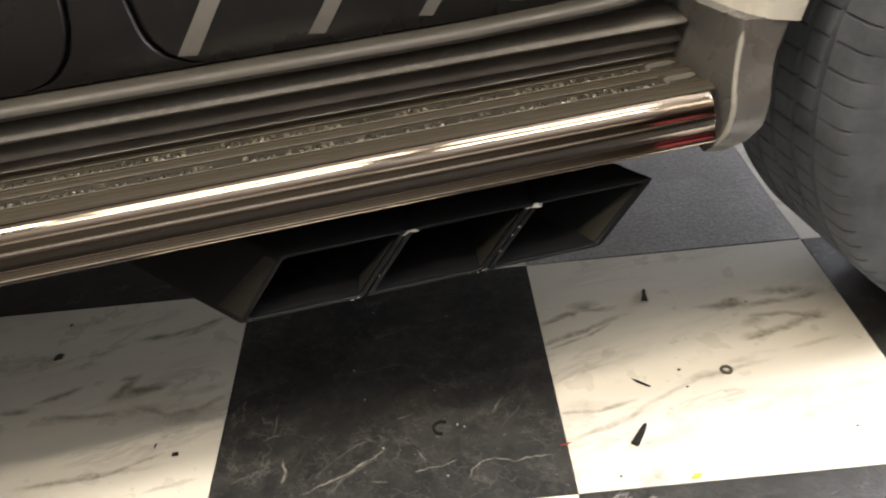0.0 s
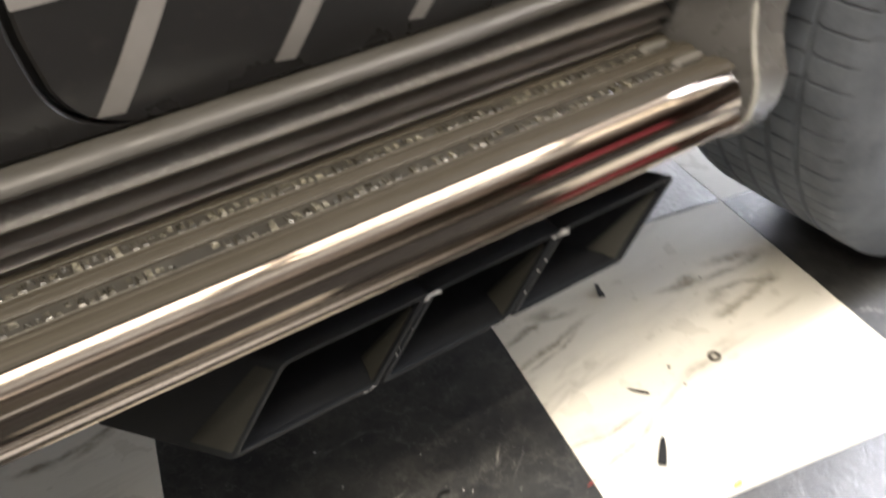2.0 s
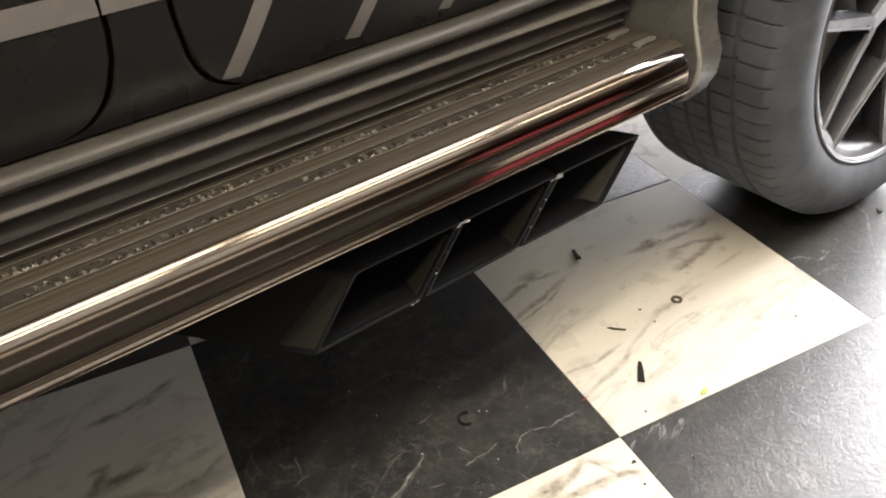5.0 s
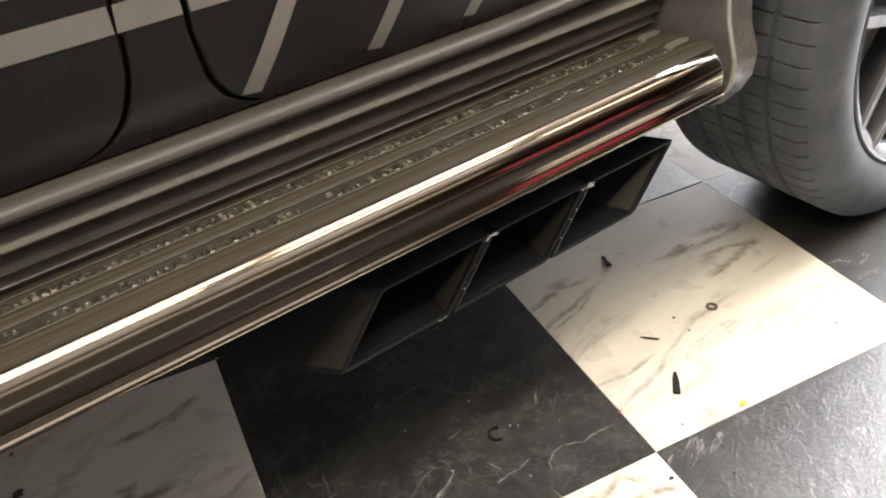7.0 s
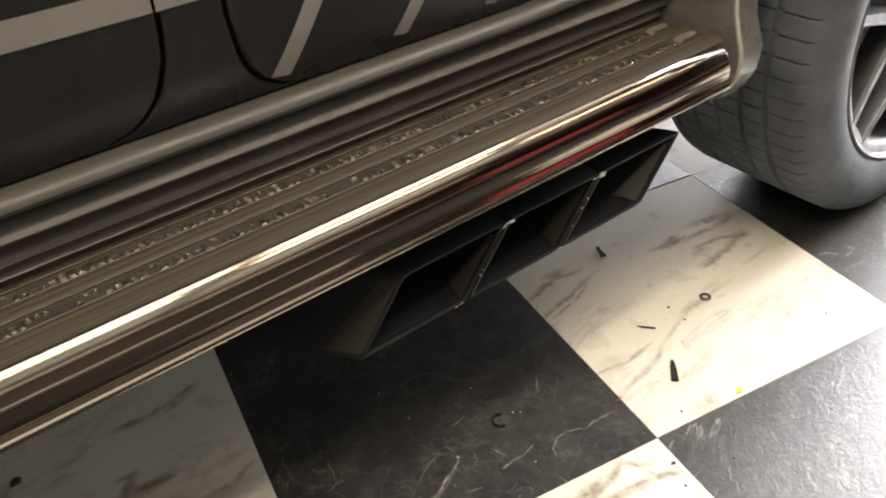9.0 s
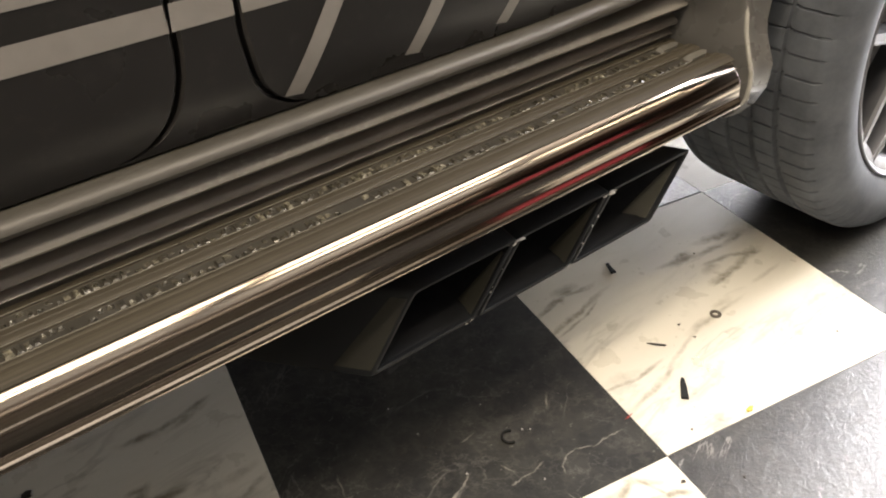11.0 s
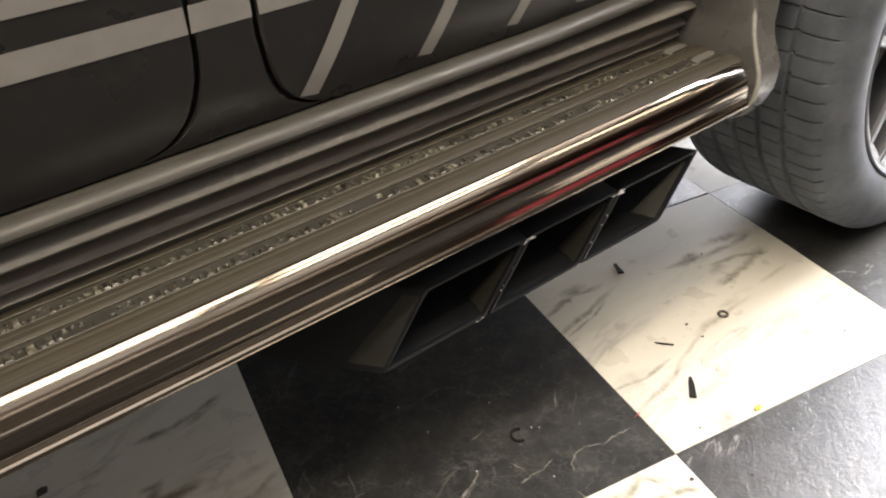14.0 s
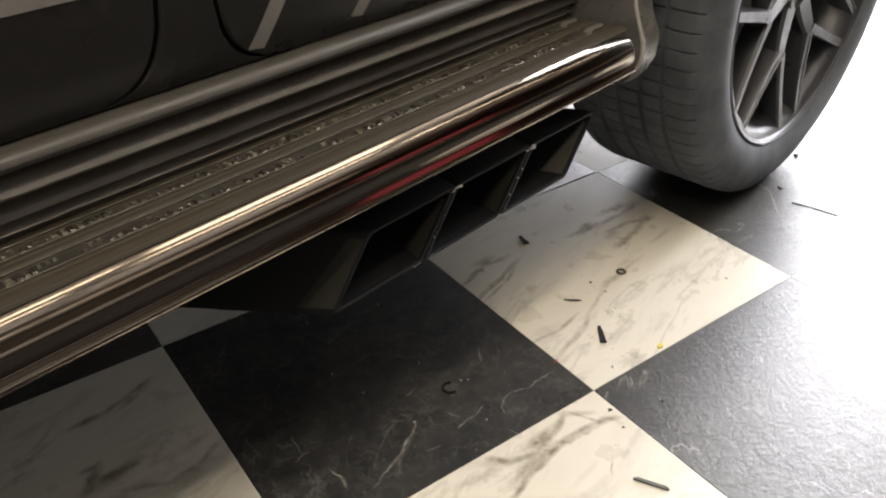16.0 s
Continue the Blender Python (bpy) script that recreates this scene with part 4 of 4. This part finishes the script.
def wheel(m):
    rim = shared("wheel", "rim", rim_bm, M_RIM, car, "grey alloy wheel with split spokes and a dusty tyre")
    rim.matrix_local = m
    shared("tyre", "tyre", tyre_bm, M_TYRE, rim, "dusty dark grey tyre with sipes across the tread")
    shared("rim_lip", "lip", lip_bm, M_RIMEDGE, rim, "machined rim lip")
    shared("hub", "hub", hub_bm, M_RIM, rim)
    shared("brake_disc", "disc", disc_bm, M_DISC, rim)
    shared("brake_caliper", "caliper", caliper_bm, M_DISC, rim)
    for k in range(SPOKES):
        a = radians(SPOKE_TURN + 360 / SPOKES * k)
        shared("spoke", "stem%d" % k, lambda: spoke_bm(a, a, 0.055, 0.150, 0.024, 0.015, 0.024, 0.013, 0.03), M_RIM, rim, "grey alloy spoke")
        for tag, s in (("l", -1), ("r", 1)):
            shared("spoke_arm", "arm%s%d" % (tag, k), lambda: spoke_bm(a + s * 0.05, a + s * ARM, 0.134, 0.284, 0.0085, 0.0075, 0.0140, 0.003, 0.040), M_RIM, rim, "grey alloy split arm of a spoke")
            shared("spoke_edge", "edge%s%d" % (tag, k), lambda: spoke_bm(a + s * 0.018, a + s * (ARM - 0.026), 0.145, 0.283, 0.0020, 0.0020, 0.0115, 0.0022, 0.004), M_RIMEDGE, rim, "bright machined spoke edge")
    for k in range(5):
        a = radians(36 + 72 * k)

        def nut():
            b = bmesh.new()
            r = bmesh.ops.create_cone(b, cap_ends=True, segments=6, radius1=0.011, radius2=0.009, depth=0.02)
            bmesh.ops.transform(b, matrix=pose(0.052 * math.sin(a), 0.03, -0.052 * math.cos(a), 90, 0, 0), verts=r["verts"])
            return b
        shared("wheel_bolt", "nut%d" % k, nut, M_DISC, rim)


RIM_V = -0.355
wheel(pose(WC[0], RIM_V, WC[1]))
wheel(pose(WC[0], 1.675, WC[1], 0, 0, 180))
wheel(pose(WC[0] - 2.89, RIM_V, WC[1]))
wheel(pose(WC[0] - 2.89, 1.675, WC[1], 0, 0, 180))
bm = bmesh.new()
r = bmesh.ops.create_cone(bm, cap_ends=True, segments=24, radius1=0.06, radius2=0.06, depth=1.4)
bmesh.ops.transform(bm, matrix=pose(WC[0], 0.66, WC[1], 90, 0, 0), verts=r["verts"])
part("axle", bm, M_DARK, car)


# ---- litter on the tiles ----
M_BLACKBIT = plain("black_plastic_scrap", (0.012, 0.012, 0.012), 0.7)
bsdf(M_BLACKBIT).inputs["Specular IOR Level"].default_value = 0.15
M_STEEL = plain("dull_steel", (0.10, 0.09, 0.075), 0.45, 0.5)
M_YELLOW = plain("yellow_plastic", (0.62, 0.50, 0.04), 0.5)
M_RED = plain("red_plastic", (0.30, 0.03, 0.02), 0.5)
M_STICK = plain("dark_grey_plastic", (0.055, 0.058, 0.052), 0.55)
M_TAPE = mat("clear_film", (0.7, 0.68, 0.6), 0.2)
bsdf(M_TAPE).inputs["Alpha"].default_value = 0.3
M_GRIT = plain("pale_grit", (0.30, 0.295, 0.285), 0.5)
M_DIRT = plain("dried_dirt", (0.035, 0.03, 0.024), 0.8)


def litter(name, bm, material, x, y, turn, label, category, z=0.0004):
    ob = finish(name, bm, material)
    ob.matrix_world = pose(x, y, z, 0, 0, turn)
    return tagged(ob, label, category, "litter on the tiles")


def flake(outline, h, curl=0.0):
    """A thin chip with an uneven top; outline in metres."""
    bm = bmesh.new()
    lx = max(abs(p[0]) for p in outline)
    lo = [(x, y, curl * (x / lx) ** 2) for x, y in outline]
    hi = [(x * 0.9, y * 0.85, h + curl * (x / lx) ** 2) for x, y in outline]
    loft(bm, [lo, hi], True, True)
    return bm


def ring_bm(r0, r1, h, a0=0, a1=360, n=28):
    bm = bmesh.new()
    full = a1 - a0 >= 360
    rings = []
    for k in range(n + (0 if full else 1)):
        a = radians(a0 + (a1 - a0) * k / n)
        c, s = math.cos(a), math.sin(a)
        rings.append([(r * c, r * s, z) for r, z in ((r0, 0), (r1, 0), (r1, h * 0.8), (r1 - (r1 - r0) * 0.25, h), (r0 + (r1 - r0) * 0.25, h), (r0, h * 0.8))])
    if full:
        rings.append(rings[0])
    loft(bm, rings, True, not full)
    bmesh.ops.remove_doubles(bm, verts=bm.verts, dist=1e-7)
    return bm


# chips, washer, slivers, clip and crumbs
litter("plastic_chip", flake([(-0.0145, -0.0024), (-0.0145, 0.0024), (-0.002, 0.0030), (0.009, 0.0052), (0.0135, 0.0046), (0.0115, 0.0), (0.0135, -0.0048), (0.002, -0.0034)], 0.0026, 0.0008), M_BLACKBIT, 0.1665, -0.105, 258, "bent black plastic chip lying on a white tile", "chip")
litter("washer", ring_bm(0.0042, 0.0086, 0.002), M_STEEL, 0.2352, -0.2745, 0, "small dull steel washer lying on a white tile", "washer")
litter("sliver", flake([(-0.0145, 0.0), (-0.008, 0.002), (0.006, 0.0024), (0.0145, 0.001), (0.012, -0.0014), (-0.004, -0.0018)], 0.0012, 0.001), M_BLACKBIT, 0.116, -0.2836, -40, "thin black plastic sliver on a white tile", "sliver")
litter("plastic_shard", flake([(-0.021, 0.0002), (-0.018, 0.0028), (-0.004, 0.0050), (0.019, 0.0054), (0.0215, 0.0042), (0.021, -0.0046), (0.018, -0.0050), (-0.008, -0.0034), (-0.018, -0.0018)], 0.0016, 0.0004), M_BLACKBIT, 0.0935, -0.3695, 236, "pointed black plastic shard on a white tile", "shard")
litter("spring_clip", ring_bm(0.0085, 0.0118, 0.003, 40, 265), M_BLACKBIT, -0.157, -0.3285, 10, "open black snap ring on a black tile", "clip")
litter("yellow_crumb", flake([(-0.007, 0.0), (-0.002, 0.004), (0.005, 0.003), (0.008, -0.001), (0.001, -0.0035)], 0.002, 0.001), M_YELLOW, 0.1425, -0.4425, 20, "small yellow plastic crumb on a white tile", "crumb")
litter("red_thread", flake([(-0.008, 0.0), (-0.001, 0.0014), (0.008, 0.0006), (0.0, -0.001)], 0.0008, 0.0004), M_RED, -0.002, -0.375, 12, "short red plastic thread beside the tile joint", "thread")
litter("film_scrap", flake([(-0.011, -0.004), (-0.006, 0.007), (0.006, 0.008), (0.011, 0.0), (0.002, -0.007)], 0.0004, 0.001), M_TAPE, 0.1445, -0.340, 60, "crumpled scrap of clear film on a white tile", "scrap")
litter("film_scrap", flake([(-0.008, -0.004), (-0.003, 0.005), (0.007, 0.003), (0.005, -0.005)], 0.0004, 0.001), M_TAPE, 0.1495, -0.360, 10, "small scrap of clear film on a white tile", "scrap")
litter("dirt_clod", flake([(-0.009, -0.003), (-0.005, 0.006), (0.003, 0.007), (0.009, 0.001), (0.004, -0.006)], 0.003), M_DIRT, -0.7295, -0.116, 25, "flat dark clod of dirt on a white tile", "dirt")
litter("plastic_chip", flake([(-0.004, -0.003), (-0.004, 0.003), (0.004, 0.003), (0.0045, -0.003)], 0.0015), M_BLACKBIT, -0.507, -0.3295, 8, "small square black chip on a white tile", "chip")
litter("sliver", flake([(-0.0055, 0.0), (0.0, 0.001), (0.0055, 0.0004), (0.0, -0.001)], 0.0008), M_BLACKBIT, -0.537, -0.3115, 80, "tiny black plastic sliver on a white tile", "sliver")
litter("plastic_stick", flake([(-0.0215, -0.0024), (-0.0225, 0.0), (-0.0205, 0.0026), (0.0195, 0.0026), (0.0220, 0.0008), (0.0215, -0.0022), (0.0180, -0.0028)], 0.0022, 0.0004), M_STICK, -0.0585, -0.6085, -60, "dark grey plastic stick on a white tile", "stick")
for x, y, r in ((0.173, -0.2654, 0.0022), (0.1751, -0.298, 0.0018), (0.0549, -0.4316, 0.0018), (-0.0092, -0.4903, 0.003), (-0.0179, -0.5228, 0.002), (-0.735, -0.041, 0.003), (0.83, -0.198, 0.006), (0.6845, -0.2614, 0.005), (-0.31, -0.17, 0.0016), (-0.12, -0.115, 0.0016), (-0.26, -0.29, 0.0014), (0.06, -0.52, 0.002), (0.36, -0.39, 0.0018), (0.31, -0.14, 0.0016)):
    litter("crumb", flake([(-r * 1.3, -r * 0.4), (-r * 0.2, r), (r, r * 0.5), (r * 0.9, -r * 0.7)], r * 0.5), M_DIRT, x, y, x * 900, "dark crumb of dirt on the tiles", "crumb")
for x, y, r in ((-0.276, -0.206, 0.0013), (-0.138, -0.108, 0.0012), (-0.163, -0.260, 0.0010), (-0.136, -0.325, 0.0015), (-0.127, -0.330, 0.0012),
                (-0.233, -0.353, 0.0015), (-0.153, -0.406, 0.0012), (-0.259, -0.265, 0.0011), (-0.250, -0.083, 0.0011)):
    litter("grit", flake([(-r * 1.2, -r * 0.5), (-r * 0.3, r), (r, r * 0.6), (r * 0.8, -r * 0.8)], r * 0.8), M_GRIT, x, y, x * 700, "tiny pale bit of grit on a black tile", "grit")
for x, y, l, a in ((0.661, -0.324, 0.035, -65), (0.6745, -0.365, 0.051, -74)):
    litter("cable_scrap", flake([(-l / 2, 0.0), (-l / 4, 0.0014), (l / 4, 0.001), (l / 2, 0.0006), (l / 4, -0.001), (-l / 4, -0.0008)], 0.0012, 0.0003), M_BLACKBIT, x, y, a, "thin dark scrap lying on a black tile", "scrap")

# ---- the tiles, one by one ----
T_WHITE, T_BLACK = tile_mesh(M_WHITE), tile_mesh(M_BLACK)
# grey-brown smears of the white tiles: place in the tile, turn, half length, half width, strength
SMEARS_BY_TIPS = [
    (0.377, 0.329, -4, 0.052, 0.0100, 0.80), (0.283, 0.311, 20, 0.029, 0.0120, 0.90), (0.352, 0.253, 14, 0.064, 0.0090, 0.70),
    (0.306, 0.268, 30, 0.019, 0.0120, 0.60), (0.305, 0.238, 15, 0.029, 0.0100, 0.70), (0.032, 0.316, 22, 0.043, 0.0060, 0.80),
    (0.072, 0.337, 5, 0.025, 0.0120, 0.70), (0.057, 0.280, 21, 0.087, 0.0060, 0.90), (0.095, 0.325, 1, 0.024, 0.0060, 0.70),
    (0.206, 0.169, 11, 0.042, 0.0100, 0.40), (0.261, 0.193, 7, 0.021, 0.0080, 0.35), (0.259, 0.107, 11, 0.025, 0.0060, 0.40),
    (0.395, 0.128, 4, 0.031, 0.0060, 0.40), (0.069, 0.104, 19, 0.074, 0.0060, 0.40), (0.034, 0.135, 3, 0.033, 0.0120, 0.30)]
SMEARS_FRONT = [
    (0.377, 0.369, 28, 0.037, 0.0080, 0.60), (0.313, 0.246, 15, 0.044, 0.0140, 0.90), (0.294, 0.274, 3, 0.015, 0.0080, 0.80),
    (0.198, 0.250, 23, 0.034, 0.0090, 0.60), (0.145, 0.227, -2, 0.031, 0.0080, 0.50), (0.233, 0.204, -6, 0.051, 0.0080, 0.40),
    (0.319, 0.207, 2, 0.059, 0.0120, 0.40), (0.398, 0.189, 15, 0.034, 0.0120, 0.50), (0.417, 0.237, 13, 0.030, 0.0100, 0.40),
    (0.282, 0.097, 6, 0.098, 0.0060, 0.50), (0.319, 0.360, 0, 0.039, 0.0100, 0.40), (0.181, 0.409, 1, 0.051, 0.0100, 0.30)]
SMEARS_NEAR = [
    (0.400, 0.432, -30, 0.029, 0.0060, 0.50), (0.426, 0.403, -20, 0.023, 0.0060, 0.50), (0.334, 0.428, 11, 0.041, 0.0100, 0.80),
    (0.295, 0.399, 11, 0.054, 0.0100, 0.80), (0.374, 0.404, -5, 0.047, 0.0060, 0.60), (0.266, 0.428, -31, 0.031, 0.0100, 0.50),
    (0.233, 0.425, -7, 0.051, 0.0080, 0.30)]
LINES_BY_TIPS = [
    (0.0032, 0.75, 0.010, 0.251, 0.060, 0.267, 0.094, 0.286), (0.0030, 0.55, 0.001, 0.300, 0.056, 0.323, 0.115, 0.330),
    (0.0075, 0.70, 0.244, 0.308, 0.311, 0.305, 0.373, 0.306, 0.420, 0.317), (0.0060, 0.75, 0.312, 0.278, 0.359, 0.278, 0.401, 0.263),
    (0.0040, 0.70, 0.289, 0.232, 0.328, 0.243), (0.0050, 0.42, 0.287, 0.186, 0.191, 0.165, 0.113, 0.127, 0.085, 0.104, 0.019, 0.087),
    (0.0045, 0.70, 0.001, 0.126, 0.048, 0.125, 0.096, 0.136), (0.0050, 0.40, 0.401, 0.219, 0.347, 0.207)]
LINES_NEAR = [
    (0.0060, 0.75, 0.386, 0.439, 0.354, 0.425, 0.314, 0.413, 0.276, 0.418, 0.260, 0.438),
    (0.0055, 0.85, 0.437, 0.395, 0.406, 0.405, 0.359, 0.409, 0.319, 0.397, 0.284, 0.389, 0.245, 0.375),
    (0.0035, 0.60, 0.390, 0.443, 0.407, 0.417, 0.412, 0.407), (0.0015, 0.60, 0.385, 0.349, 0.363, 0.331)]
LINES_FRONT = [
    (0.0060, 0.75, 0.407, 0.389, 0.374, 0.374, 0.333, 0.360, 0.298, 0.359), (0.0100, 0.90, 0.282, 0.241, 0.302, 0.268), (0.0060, 0.80, 0.300, 0.250, 0.341, 0.247),
    (0.0050, 0.70, 0.169, 0.240, 0.201, 0.252, 0.219, 0.261), (0.0050, 0.60, 0.122, 0.224, 0.158, 0.225), (0.0050, 0.60, 0.199, 0.209, 0.248, 0.205, 0.280, 0.204),
    (0.0055, 0.55, 0.317, 0.215, 0.370, 0.192, 0.408, 0.198, 0.444, 0.220), (0.0040, 0.60, 0.204, 0.089, 0.246, 0.093, 0.283, 0.093, 0.310, 0.098, 0.337, 0.109, 0.370, 0.123),
    (0.0040, 0.40, 0.369, 0.065, 0.397, 0.070, 0.424, 0.076)]
LINES_BLACK = [
    (0.0013, 0.85, 0.426, 0.062, 0.404, 0.061, 0.380, 0.057, 0.357, 0.066, 0.341, 0.061, 0.328, 0.051, 0.324, 0.041), (0.0016, 0.8, 0.307, 0.067, 0.290, 0.060, 0.274, 0.059, 0.259, 0.055),
    (0.0020, 0.9, 0.218, 0.094, 0.199, 0.081, 0.171, 0.062, 0.124, 0.041), (0.0014, 0.6, 0.311, 0.010, 0.315, -0.004), (0.0016, 0.6, 0.375, 0.163, 0.362, 0.141),
    (0.0014, 0.6, 0.262, 0.087, 0.269, 0.073), (0.0016, 0.6, 0.252, 0.150, 0.235, 0.145), (0.0018, 0.7, 0.079, 0.136, 0.061, 0.131), (0.0014, 0.6, 0.073, 0.170, 0.071, 0.138),
    (0.0022, 0.8, 0.088, 0.089, 0.093, 0.071, 0.090, 0.057), (0.0014, 0.5, 0.220, 0.044, 0.205, 0.046), (0.0014, 0.5, 0.026, 0.065, 0.043, 0.072)]
T_MARKED = {(-1, -1): tile_mesh(black_marble("black_marble_vinyl", 0.0, LINES_BLACK)),
            # greyed for the daylight glare on this tile
            (0, 0): tile_mesh(black_marble("dusty_glare_black_vinyl", 0.75)),
            (0, -1): tile_mesh(white_marble("white_marble_vinyl", SMEARS_BY_TIPS, LINES_BY_TIPS)),
            (-2, -1): tile_mesh(white_marble("white_marble_vinyl", SMEARS_FRONT, LINES_FRONT)),
            (-1, -2): tile_mesh(white_marble("white_marble_vinyl", SMEARS_NEAR, LINES_NEAR))}
rnd = random.Random(5)
FAR = {}
# rows out of view are left untiled, so the tube reflects dark floor
for i in range(-12, 6):
    for j in range(-2, 9):
        dark = (i + j) % 2 == 0
        x, y = i * TILE, j * TILE
        if -12 <= i <= 5 and -2 <= j <= 5:
            ob = new("tile", T_MARKED[i, j] if (i, j) in T_MARKED else T_BLACK if dark else T_WHITE)
            ob.parent = floor
            q = rnd.choice((0, 0, 180)) if (i, j) not in T_MARKED else 0
            c = pose(x + TILE / 2, y + TILE / 2, 0, 0, 0, q) @ pose(-TILE / 2, -TILE / 2, rnd.uniform(-0.00003, 0.00003))
            if (i, j) == (0, 0):
                c = pose(0, 0.0028, 0) @ c
            ob.matrix_local = c
        else:
            FAR.setdefault(dark, []).append((x, y))
for i in range(-12, -3):
    for j in range(-9, -2):
        FAR[(i + j) % 2 == 0].append((i * TILE, j * TILE))
for dark, places in FAR.items():
    bm = bmesh.new()
    for x, y in places:
        box(bm, (x + 0.0005, y + 0.0005, -0.003), (x + TILE - 0.0005, y + TILE - 0.0005, 0.0))
    tagged(part("far_tiles", bm, M_BLACK if dark else M_WHITE, floor, smooth=0), kind="stuff")
